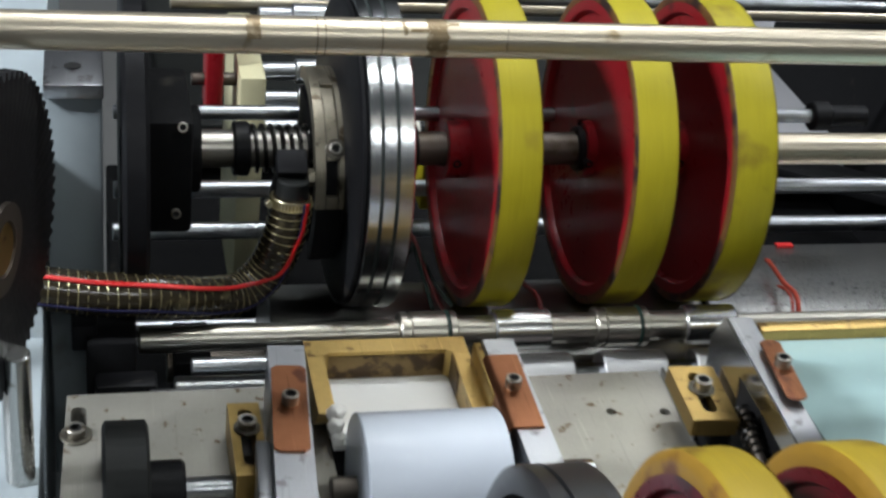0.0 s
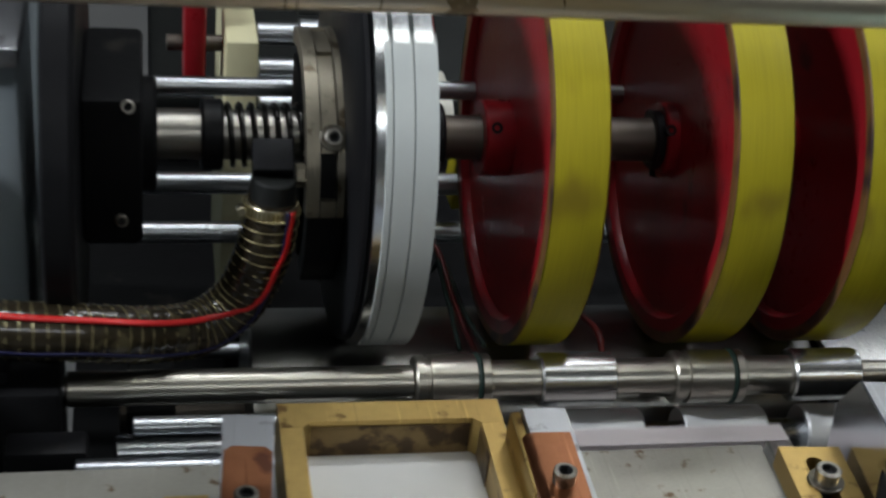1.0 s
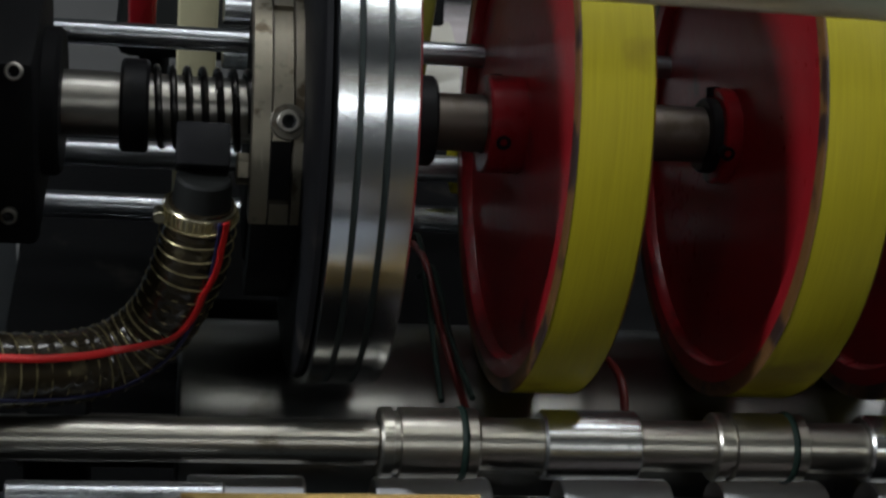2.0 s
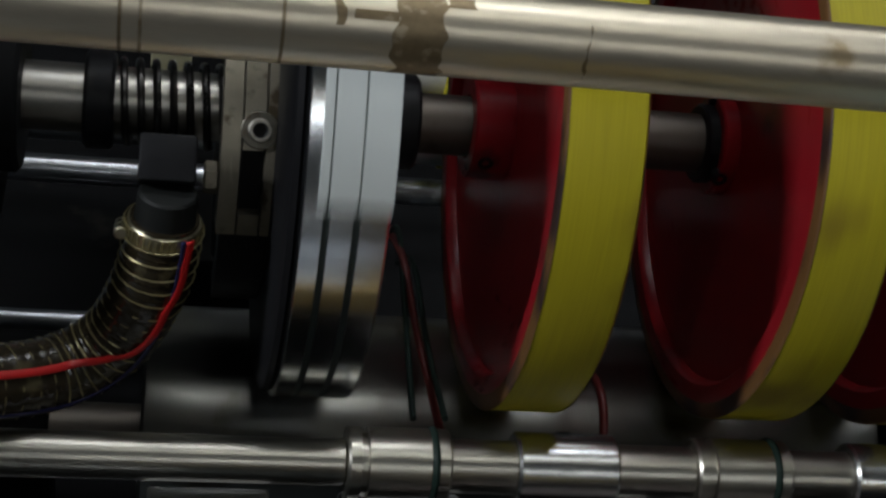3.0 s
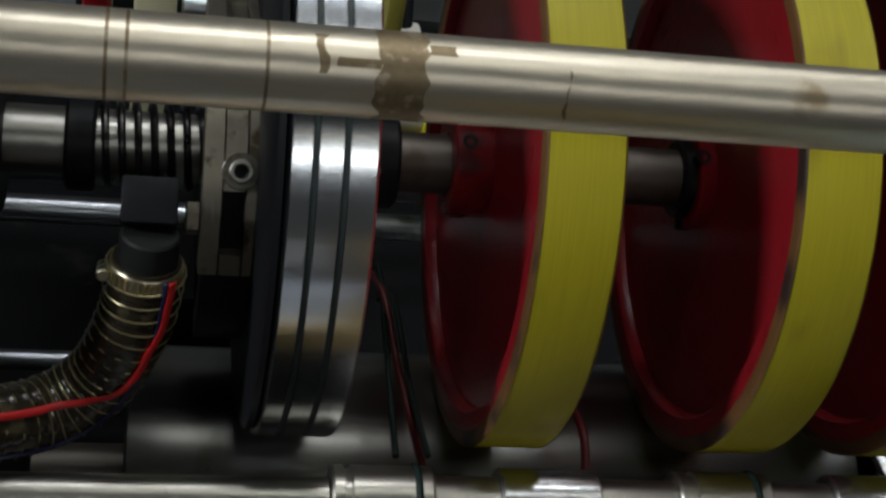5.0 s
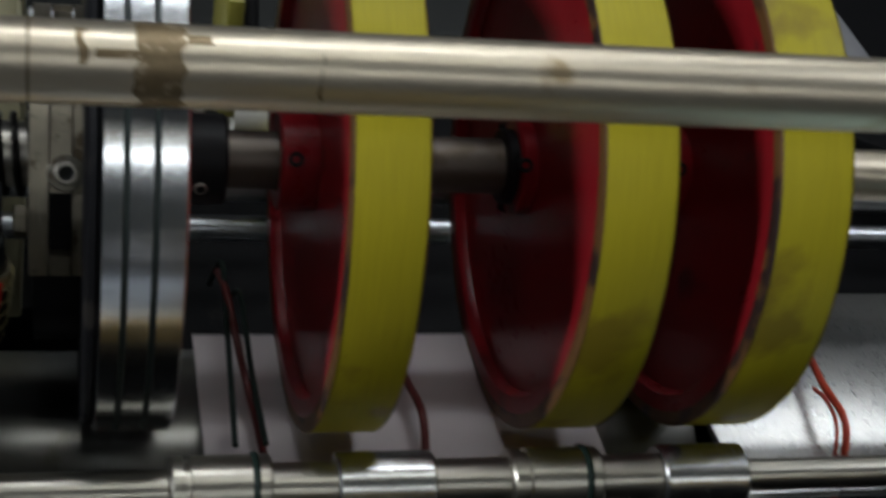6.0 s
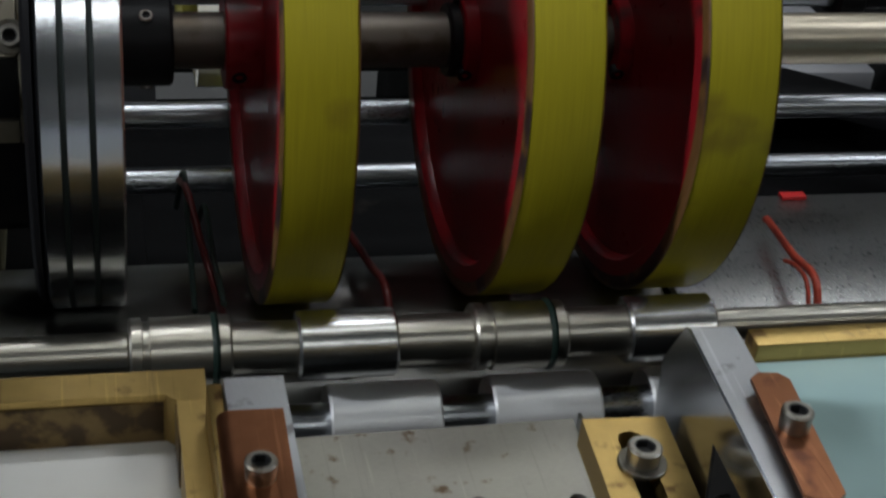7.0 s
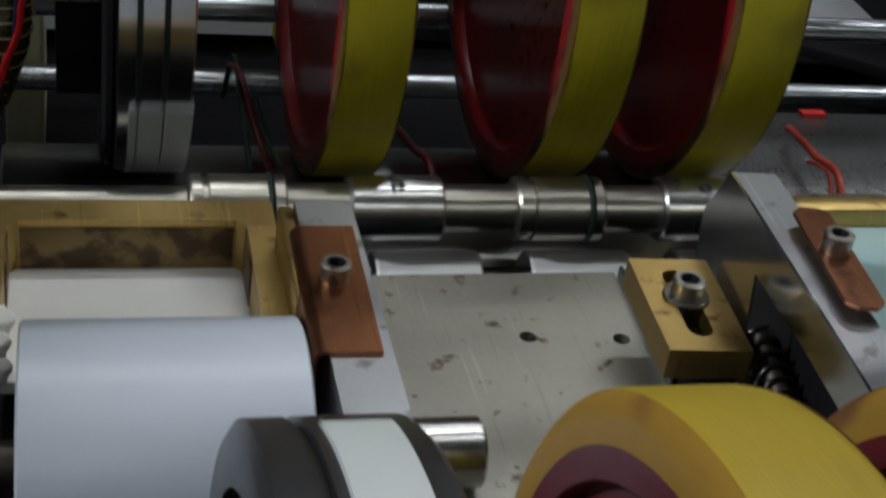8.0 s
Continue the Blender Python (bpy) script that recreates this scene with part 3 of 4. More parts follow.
# ---- rods and side frame ----
def rods():
    for y, z, r, x0, x1, mat, label in (
            (0.1, 0.981, 0.0062, -0.26, 0.375, M_CHROME, "thin chromed cross rod"),
            (0.1, 0.907, 0.0075, -0.26, 0.66, M_CHROME, "chromed cross rod in shade"),
            (0.16, 0.829, 0.0082, -0.26, 0.66, M_CHROME, "thick chromed cross rod near the sheet"),
            (0.1, 0.764, 0.0060, -0.25, 0.66, M_CHROME, "low chromed cross rod"),
            (0.33, 0.996, 0.0068, -0.20, 1.2, M_CHROME, "chromed guide rod behind the wheels"),
            (0.36, 0.972, 0.0068, -0.20, 1.2, M_BAR, "worn guide rod behind the wheels")):
        rod = tagged(part("cross_rod", turned(solid([(x0, x1, r)], 0.001), Matrix.Translation((0, y, z))), mat), label, "rod", "cross rods")
        if x1 < 0.5:
            part("end_nut", turned(solid([(x1 - 0.006, x1 + 0.012, 0.0135), (x1 + 0.012, x1 + 0.05, 0.010)], 0.0015, 24), Matrix.Translation((0, y, z))), M_BLACK, rod, "black nut on the rod end")
    # hand rail across the front
    rail = thing("front_rail", (0, -0.2173, 1.1908), "oily polished steel rail with a brown stain band", "rail")
    rot = Matrix(((1, 0, 0, 0), (0.0089, 1, 0, 0), (-0.0075, 0, 1, 0), (0, 0, 0, 1)))
    part("rail_bar", turned(solid([(-0.6, 0.8, 0.0115)], 0.001, 96), rot), M_BAR, rail)
    def smear(xa, xb, a0, a1, rag, seed, n=72):
        """A thin film round the bar with ragged edges."""
        bm, rows = bmesh.new(), []
        for k in range(n + 1):
            a = radians(a0 + (a1 - a0) * k / n)
            q = Vector((math.cos(a) * 2.2, math.sin(a) * 2.2, seed))
            l, r = xa + rag * noise.noise(q * 1.5), xb + rag * noise.noise(q * 1.7 + Vector((0, 0, 9)))
            rows.append([bm.verts.new((l + (r - l) * f, 0.01156 * math.cos(a), 0.01156 * math.sin(a))) for f in (0, 0.33, 0.67, 1)])
        for a, b in zip(rows, rows[1:]):
            for i in range(3):
                bm.faces.new((a[i], a[i + 1], b[i + 1], b[i]))
        return turned(bm, rot)
    part("stain_band", smear(-0.0804, -0.0681, 0, 360, 0.0022, 1.0), M_STAIN, rail, "brown dried glue stain")
    for xa, xb, a0, a1, sd in ((-0.0962, -0.0934, 95, 150, 4.0), (-0.0913, -0.079, 128, 140, 6.0), (-0.0678, -0.0598, 100, 116, 7.0), (-0.0312, -0.0307, 120, 200, 11.0), (-0.1893, -0.1809, 80, 170, 12.0)):
        part("stain_run", smear(xa, xb, a0, a1, 0.0016, sd, 24), M_STAIN, rail, "thin brown stain run")
    for xx in (-0.148, -0.1431, -0.1088):
        part("ring_mark", turned(lathe([(xx, 0.01151), (xx + 0.0001, 0.01153), (xx + 0.0008, 0.01153), (xx + 0.0009, 0.01151)], 64), rot), M_STAIN, rail)
    for sx in (-0.6, 0.8):
        part("rail_post", solid([(0, 1.19, 0.014)], 0.001, 24), M_IRON, rail).matrix_local = Matrix.Translation((sx, 0.0089 * sx, -1.1908 - 0.0075 * sx)) @ UP


def side_frame():
    f = thing("side_frame", (-0.311, 0.0, 0.0), "blue-grey enamelled machine side frame", "machine frame")
    part("frame_plate", profile_x([(-0.62, 0.0), (0.75, 0.0), (0.75, 1.0), (0.16, 1.03), (-0.10, 1.02), (-0.15, 0.93), (-0.62, 0.93)], -0.09, -0.002), M_PAINT, f)
    part("frame_ledge", block(0.001, 0.041, -0.046, 0.05, 0.72, 1.065, 0.002), M_PAINT, f)
    part("cap_block", block(0.0, 0.042, -0.05, 0.055, 1.0654, 1.077, 0.0015), M_ALU, f, "bright steel cap block with a bolt hole")
    part("bolt_hole", turned(lathe([(0, 0.0045), (0.0006, 0.0062), (0.0006, 0.003), (0, 0)], 24), Matrix.Translation((0.0205, -0.019, 1.077)) @ UP), M_SOCKET, f)
    g = thing("right_side_frame", (0.70, 0.0, 0.0), "dark machine side frame carrying the rods", "machine frame")
    part("frame_plate", profile_x([(-0.62, 0.0), (0.75, 0.0), (0.75, 0.9), (0.12, 1.04), (-0.10, 1.04), (-0.15, 0.93), (-0.62, 0.93)], -0.05, 0.03), M_IRON, g)
    part("bearing", solid([(-0.075, -0.05, 0.04)], 0.002), M_BLACK, g).location = (0, 0, 1.0)
    b = thing("machine_bed", (0.2, 0, 0), "dark oily machine bed under the rollers", "machine bed")
    part("bed", block(-0.46, 0.46, -0.60, 0.60, 0.45, 0.66, 0.004), M_IRON, b)
    part("front_panel", block(-0.46, 0.46, -0.62, -0.60, 0.0, 0.86, 0.002), M_PAINT, b)
    part("pedestal", block(-0.44, 0.44, -0.55, 0.55, 0.0, 0.45, 0.004), M_IRON, b)
    k = thing("black_flange_wheel", (-0.2565, AX_Y, AX_Z), "black cast flange wheel with a knurled rim", "flange wheel")
    part("flange", lathe([(0.0, 0.02), (0.0, 0.122), (0.002, 0.125), (0.015, 0.125), (0.018, 0.122), (0.018, 0.02)], 120, radial=lambda a, i: 1 + (0.006 if (int(a * 40) % 2 and i in (2, 3)) else 0)), M_BLACK, k)
    part("hub_block", block(0.018, 0.052, -0.045, 0.052, -0.05, 0.045, 0.004), M_IRON, k)
    part("hub_nose", solid([(0.03, 0.06, 0.034)], 0.002), M_IRON, k)
    screw(k, Matrix.Translation((0.04, -0.047, -0.03)) @ Matrix.Rotation(radians(80), 4, 'X'), 0.004, 0.004)
    screw(k, Matrix.Translation((0.044, -0.043, 0.04)) @ Matrix.Rotation(radians(60), 4, 'X'), 0.004, 0.004)
    gear = thing("toothed_wheel", (-0.3330, -0.30, 1.0965), "black toothed wheel with an oily brass bush", "gear")
    bm = lathe([(-0.005, 0.016), (-0.005, 0.089), (-0.004, 0.095), (0.004, 0.095), (0.005, 0.089), (0.005, 0.016)], 288,
               radial=lambda a, i: 1 + (0.05 if (int(a / (2 * math.pi) * 288 + 0.5) % 4 < 2 and i in (2, 3)) else 0))
    tilt = Matrix.Rotation(radians(-17), 4, 'Z')
    part("gear_body", turned(bm, tilt), M_BLACK, gear)
    part("bush", turned(lathe([(0.0045, 0.027), (0.008, 0.027), (0.008, 0.0165), (0.002, 0.016)], 40), tilt), M_SHAFT, gear)
    part("axle", turned(solid([(-0.05, 0.007, 0.0155)], 0.001, 32), tilt), M_BRASS, gear)
    post = thing("steel_post", (-0.3235, -0.300, 0.995), "bright steel post below the toothed wheel", "post")
    part("post_bar", turned(solid([(-0.065, 0.03, 0.0088)], 0.001, 32), UP), M_TURNED, post)


# ---- feed table, carton, belts and cables ----
SLOPE = -4.0      # the feed path falls away from the front


def feed_table():
    t = thing("feed_table", (0.2, 0.0, 0.8735), "polished sheet-steel feed table under the wheels", "feed table")
    t.rotation_euler.x = radians(SLOPE)
    part("table_sheet", block(0.036, 0.42, -0.112, 0.055, -0.005, 0.0, 0.001), M_TABLE, t)
    part("table_apron", block(0.036, 0.42, 0.049, 0.055, -0.10, -0.0052, 0.001), M_IRON, t)
    part("table_leg", block(0.045, 0.065, -0.03, 0.03, -0.2134, -0.007, 0.002), M_IRON, t)
    part("table_leg", block(0.38, 0.40, -0.03, 0.03, -0.21, -0.007, 0.002), M_IRON, t)
    drum = thing("feed_drum", (0.0, -0.022, 0.8085), "dark oily steel feed drum under the wheels", "drum")
    part("drum_shell", solid([(-0.140, 0.2340, 0.065)], 0.0015, 128), M_DRUM, drum)
    part("drum_shaft", solid([(-0.22, 0.2355, 0.014)], 0.001, 32), M_SHAFT, drum)
    part("drum_bearing", block(-0.215, -0.185, -0.03, 0.03, -0.1485, 0.024, 0.003), M_IRON, drum)
    tagged(part("warning_label", block(0.341, 0.357, 0.0475, 0.0535, 0.8704, 0.8726, 0), M_STRIPE), "small red label on the table edge", "label")
    for i, (ctrl, mat, lab) in enumerate((
            ([(0.310, 0.006, 0.884), (0.3075, -0.004, 0.888), (0.2995, -0.05, 0.897), (0.2935, -0.09, 0.905), (0.292, -0.108, 0.87)], M_REDWIRE, "thick red air tube bent over the table"),
            ([(0.296, -0.05, 0.893), (0.295, -0.065, 0.899), (0.2895, -0.09, 0.902), (0.289, -0.106, 0.87)], M_REDWIRE, "thin red air tube bent over the table"),
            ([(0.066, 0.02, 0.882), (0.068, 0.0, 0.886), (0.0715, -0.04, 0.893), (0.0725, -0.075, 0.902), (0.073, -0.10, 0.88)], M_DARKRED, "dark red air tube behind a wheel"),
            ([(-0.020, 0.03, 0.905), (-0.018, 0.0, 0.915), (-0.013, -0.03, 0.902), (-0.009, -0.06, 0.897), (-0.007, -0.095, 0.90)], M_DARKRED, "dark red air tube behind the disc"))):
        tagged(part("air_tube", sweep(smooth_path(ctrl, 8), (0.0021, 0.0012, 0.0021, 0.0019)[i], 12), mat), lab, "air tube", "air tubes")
    for ctrl in ([(-0.020, 0.06, 0.87), (-0.018, 0.03, 0.910), (-0.0195, -0.03, 0.912), (-0.0215, -0.10, 0.912)],
                 [(-0.008, 0.06, 0.86), (-0.0067, 0.03, 0.888), (-0.0078, -0.04, 0.900), (-0.0090, -0.106, 0.9195)]):
        tagged(part("round_belt", sweep(smooth_path(ctrl, 8), 0.0015, 10), M_GREENBELT), "dark green round drive belt to the collar", "belt", "round belts")


def cartons():
    c = thing("carton_blank", (0.02, -0.235, 0.9), "pale carton blank passing under the wheels", "carton", "carton blanks")
    part("sheet", block(-0.052, 0.15, -0.075, 0.075, 0, 0.0010, 0), M_CARD, c)
    part("printed_edge", block(-0.052, 0.15, -0.080, -0.0752, 0, 0.0010, 0), M_KRAFT, c, "brown printed carton edge")
    return [c] + [copy_thing(c, Matrix.Translation((0.02, -0.235, 0.9))) for k in range(3)]


# ---- collar shaft and counter rollers ----
def collar_shaft():
    s = thing("collar_shaft", (0, LOW_Y, LOW_Z), "greasy steel shaft with clamped collars", "shaft")
    part("shaft", solid([(-0.246, -0.0518, 0.0100), (-0.0518, 0.2225, 0.0118), (0.2225, 0.60, 0.0080)], 0.0008), M_COLLAR, s)
    for x0, x1 in ((-0.0518, -0.0071), (0.1041, 0.1484)):
        L = x1 - x0
        part("grooved_collar", lathe([(x0, 0.011), (x0, 0.0151), (x0 + 0.001, 0.0159), (x0 + 0.0055, 0.0159), (x0 + 0.006, 0.0141), (x0 + 0.0085, 0.0141), (x0 + 0.009, 0.0159),
                                      (x1 - 0.009, 0.0159), (x1 - 0.0085, 0.0141), (x1 - 0.006, 0.0141), (x1 - 0.0055, 0.0159), (x1 - 0.001, 0.0159), (x1, 0.0151), (x1, 0.011)], 72), M_COLLAR, s)
        part("drive_ring", turned(lathe([(0.0018 * math.cos(a), 0.0154 + 0.0018 * math.sin(a)) for a in [k * math.pi / 4 for k in range(8)]], 48, True), Matrix.Translation((x1 - 0.0072, 0, 0))), M_GREENBELT, s)
    for x0, x1 in ((0.0224, 0.0678), (0.1790, 0.2225)):
        part("plain_collar", solid([(x0, x1, 0.0160)], 0.0012, 72), M_TURNED, s)
        part("grub_screw", turned(lathe([(0, 0), (0.0002, 0.003), (0.0004, 0.0036)], 16), Matrix.Rotation(radians(60), 4, 'X') @ Matrix.Translation(((x0 + x1) / 2, 0, 0.0159)) @ UP), M_SOCKET, s)
    part("end_pin", solid([(-0.259, -0.246, 0.0072)], 0.001), M_TURNED, s)
    return s


def counter_rollers():
    r = thing("counter_roller_shaft", (0, -0.124, 0.861), "shaft with bright counter rollers below the collars", "roller shaft")
    part("shaft", solid([(-0.22, 0.36, 0.010)], 0.001), M_CHROME, r)
    for x0, x1 in ((-0.135, -0.082), (-0.050, 0.004), (0.038, 0.091), (0.1160, 0.1695), (0.1950, 0.248)):
        part("roller", lathe([(x0 + 0.003, 0.009), (x0 + 0.002, 0.013), (x0, 0.0176), (x0 + 0.0012, 0.0185), (x1 - 0.0012, 0.0185), (x1, 0.0176), (x1, 0.009)], 72), M_BRIGHT, r)
    for y, z, x0, x1, rr in ((-0.150, 0.901, -0.21, -0.12, 0.006), (-0.172, 0.889, -0.24, -0.12, 0.0075)):
        tagged(part("support_rod", turned(solid([(x0, x1, rr)], 0.0008), Matrix.Translation((0, y, z))), M_CHROME), "short support rod beside the plate", "rod", "support rods")
    b = thing("shaft_bearing", (-0.264, -0.1194, 0.9041), "black bearing block at the shaft end", "bearing block")
    part("bearing_body", block(-0.02, 0.016, -0.02, 0.03, -0.09, 0.012, 0.003), M_IRON, b)
    part("bearing_foot", block(-0.014, 0.03, -0.04, -0.02, -0.09, -0.012, 0.003), M_BLACK, b)
    part("bearing_cap", block(-0.03, -0.012, -0.01, 0.02, -0.002, 0.02, 0.002), M_BLACK, b)


# ---- glue station ----
def glue_station():
    p = thing("station_plate", (0, -0.30, PLATE_Z), "ground steel mounting plate with rust spots and tapped holes", "plate")
    off = 0.30
    holes = [ring_pts(0.0743, -0.2545 + off, 0.0036), ring_pts(0.1134, -0.2570 + off, 0.0036)]
    well = [(-0.128, -0.245 + off), (-0.021, -0.245 + off), (-0.021, -0.392 + off), (-0.128, -0.392 + off)]     # under the roller
    slot = [(x + 0.0, y) for x, y in slot_pts(-0.289, -0.264 + off, -0.226 + off, 0.005)]
    part("plate", slab([(-0.2965, -0.2128 + off), (-0.3035, -0.41 + off), (0.1215, -0.41 + off), (0.1250, -0.2085 + off)], -0.014, 0.0, [*holes, slot, well]), M_PLATE, p, smooth=False)
    screw(p, Matrix.Translation((-0.2907, -0.256 + off, 0)), 0.0064, 0.007, 0.0105)
    part("edge_strip", turned(block(-0.0008, 0.0008, -0.078, 0.0, -0.01, 0.006, 0.0006), Matrix.Translation((0.1262, -0.212 + off, 0)) @ Matrix.Rotation(radians(-2.5), 4, 'Z')), M_CHROME, p, "bright edge strip")
    for k in range(2):
        part("bracket", block(-0.285 + 0.36 * k, -0.245 + 0.36 * k, -0.10, -0.06, -0.9265, -0.0145, 0.002), M_IRON, p)

    # glue box
    bx = thing("glue_box", (-0.0825, -0.2105, 0.927), "brass glue box half full of white glue", "glue box")
    x0, x1, w, zt = -0.0566, 0.0566, 0.0115, 0.0325
    back = [(x0, 0.006), (x0, -0.0125), (x0 + w, -0.0125), (x0 + w + 0.004, -0.0085), (x1 - w - 0.004, -0.0085), (x1 - w, -0.0125), (x1, -0.0125), (x1, 0.006)]
    part("back_wall", slab(back, 0, zt), M_BRASS, bx, smooth=False)
    side = [(-0.0127, 0.0), (-0.0127, zt), (-0.075, zt), (-0.066, 0.018), (-0.045, 0.0)]
    part("side_wall", profile_x(side, x0, x0 + w), M_BRASS, bx, smooth=False)
    part("side_wall", profile_x(side, x1 - w, x1), M_BRASS, bx, smooth=False)
    part("residue", block(x0 + w + 0.0045, x1 - w - 0.0045, -0.0092, -0.0086, 0.0105, 0.0290, 0.0002), M_RESIDUE, bx, "brown dried residue on the inner wall")
    for sx, sw in ((x0 + w, 0.0006), (x1 - w - 0.0006, 0.0006)):
        part("residue", block(sx, sx + sw, -0.036, -0.0128, 0.0105, 0.0305, 0.0001), M_RESIDUE, bx, "brown dried residue on the inner wall")
    part("box_floor", block(x0 + w, x1 - w, -0.045, -0.0127, 0.0, 0.004, 0), M_BRASS, bx)
    part("glue", block(x0 + w - 0.0008, x1 - w + 0.0008, -0.080, -0.0084, 0.005, 0.0105, 0.001), M_GLUE, bx, "pool of wet white glue")
    global ROLLER
    roller = ROLLER = thing("glue_roller", (-0.0745, -0.332, 0.936), "white glue roller turning against the box", "roller")
    part("roller_body", lathe([(-0.0454, 0), (-0.0454, 0.0462), (-0.0446, 0.0472), (0.0446, 0.0472), (0.0454, 0.0462), (0.0454, 0)], 128), M_ROLLER, roller)
    part("roller_core", solid([(-0.062, 0.052, 0.008)], 0.001, 32), M_SHAFT, roller)
    # dried glue lumps between box and arm
    for (gx, gy, gz, s) in ((-0.1285, -0.288, 0.9605, 0.006), (-0.1290, -0.295, 0.9560, 0.0055), (-0.1280, -0.301, 0.9500, 0.005)):
        g = bmesh.new()
        bmesh.ops.create_icosphere(g, subdivisions=3, radius=s)
        for v in g.verts:
            v.co += v.normal * s * 0.35 * noise.noise(v.co * 260 + Vector((gx * 90, 0, 0)))
        tagged(part("glue_lump", turned(g, Matrix.Translation((gx, gy, gz))), M_DRYGLUE), "dried white glue lump beside the roller", "glue lump", "dried glue lumps")

    def arm(x0, x1, label):
        a = thing("glue_station_arm", ((x0 + x1) / 2, -0.2345, PLATE_Z), label, "arm", "arms of the glue station")
        h = (x1 - x0) / 2
        part("arm_body", profile_x([(0.0, 0.0005), (0.0, 0.0505), (-0.002, 0.0525), (-0.175, 0.0525), (-0.175, 0.0005)], -h, h), M_ALU, a, smooth=False)
        return a

    def clip(parent_x, y, z, width, length, tilt, side, label, angle=0.0):
        c = thing("copper_clip", (parent_x, y, z), label, "copper clip", "copper clips on the arms")
        h = width / 2
        cut = 0.0035
        out = [(-h, cut - length), (-h + cut, -length), (h - cut, -length), (h, cut - length), (h, -cut), (h - cut, 0), (-h + cut, 0), (-h, -cut)]
        m = Matrix.Rotation(radians(angle), 4, 'Z') @ Matrix.Rotation(radians(tilt), 4, 'X')
        if side:
            r = 0.0045
            bend = [(radians(90 + 15 * k)) for k in range(7)]
            outer = [(h, 0.0016)] + [(-h + r - 0.001 + r * math.cos(a), 0.0016 - r + r * math.sin(a)) for a in bend] + [(-h - 0.0014, -0.012)]
            inner = [(-h + 0.0002, -0.012)] + [(-h + r - 0.001 + (r - 0.0016) * math.cos(a), 0.0016 - r + (r - 0.0016) * math.sin(a)) for a in reversed(bend)] + [(h, 0.0)]
            part("clip_plate", turned(profile_x(outer + inner, 0, length, 0), m @ Matrix.Rotation(radians(-90), 4, 'Z')), M_COPPER, c)
        else:
            part("clip_plate", turned(slab(out, 0, 0.0016), m), M_COPPER, c, smooth=False)
        screw(c, m @ Matrix.Translation((0, -length * 0.46, 0.0016)), 0.0055, 0.0075, 0.0)
        return c
    left = arm(-0.1675, -0.1435, "brushed aluminium arm beside the glue box")
    right = arm(-0.0218, -0.0004, "brushed aluminium arm with a chamfered end")
    left.rotation_euler.z = radians(-4)
    part("inner_brass_strip", block(-0.0168, -0.0111, -0.060, -0.001, 0.02, 0.0500, 0.0012), M_BRASS, right)
    part("arm_step", block(-0.0215, -0.0124, -0.175, -0.085, 0.0005, 0.040, 0.001), M_ALU, left)
    clip(-0.1570, -0.2610, 0.9793, 0.0222, 0.086, 0, 0, "flat brown copper clip screwed to the arm", -5)
    clip(-0.0140, -0.2570, 0.9793, 0.0222, 0.077, 0, -1, "bent copper clip with a turned-down flange", -1)
    tagged(part("copper_scraper", turned(block(-0.0012, 0.0012, -0.05, 0.0, -0.03, 0.012, 0.0006), Matrix.Translation((-0.0245, -0.272, 0.958)) @ Matrix.Rotation(radians(-10), 4, 'X')), M_COPPER), "bright copper scraper pressed on the roller end", "scraper")

    # slotted brass blocks
    lb = thing("brass_block", (-0.1849, -0.262, PLATE_Z), "slotted brass block with a socket screw", "brass block", "slotted brass blocks")
    part("block_body", slab([(-0.0105, 0), (-0.0105, -0.072), (0.0100, -0.072), (0.0100, 0)], 0.0005, 0.026, [slot_pts(0.0, -0.062, -0.007, 0.0048)]), M_BRASS, lb, smooth=False)
    part("slot_floor", block(-0.005, 0.005, -0.064, -0.005, 0.0002, 0.004, 0), M_SOCKET, lb)
    screw(lb, Matrix.Translation((0.0, -0.0265, 0.0261)), 0.0062, 0.0075, 0.0085)
    rb = thing("brass_block", (0.1265, -0.2505, PLATE_Z), "slotted brass block against the polished knife arm", "brass block", "slotted brass blocks")
    rb.rotation_euler.z = radians(-3)
    part("block_body", slab([(-0.0150, 0), (-0.0150, -0.061), (0.0175, -0.061), (0.0175, 0)], 0.0215, 0.0345, [slot_pts(0.0008, -0.052, -0.008, 0.0050)]), M_BRASS, rb, smooth=False)
    part("slot_floor", block(-0.006, 0.0075, -0.056, -0.003, 0.0218, 0.0255, 0), M_SOCKET, rb)
    screw(rb, Matrix.Translation((0.0012, -0.0265, 0.0346)), 0.0064, 0.0085, 0.0092)
    part("block_foot", block(0.0015, 0.0165, -0.056, -0.004, 0.0, 0.0213, 0.001), M_IRON, rb)
    part("block_bracket", block(-0.0045, 0.0115, -0.085, 0.01, -0.05, -0.0005, 0.002), M_IRON, rb)

    # polished knife arm
    k = thing("knife_arm", (0.1478, -0.2458, 0.9465), "mirror-polished steel knife arm with a slanted notch", "knife arm")
    out = [(0.0, 0.0524), (-0.1056, 0.056), (-0.25, 0.060), (-0.25, 0.042), (-0.0938, 0.038), (-0.0453, 0.0344), (-0.0525, 0.0004), (-0.056, -0.05), (0.0125, -0.05), (0.0125, 0.0), (0.0162, 0.0253)]
    k.rotation_euler.z = radians(-4)
    part("mirror_face", profile_x(out, 0.0, 0.0012), M_MIRROR, k, smooth=False)
    part("knife_body", profile_x([(y, z - 0.0003) for y, z in out], 0.0013, 0.019), M_ALU, k, smooth=False)
    # added block: hides the panel so the notch reads as dark shade
    part("notch_backing", block(0.0195, 0.024, -0.105, 0.012, -0.05, 0.030, 0.001), M_IRON, k, "added dark block that stands for the shade in the notch")
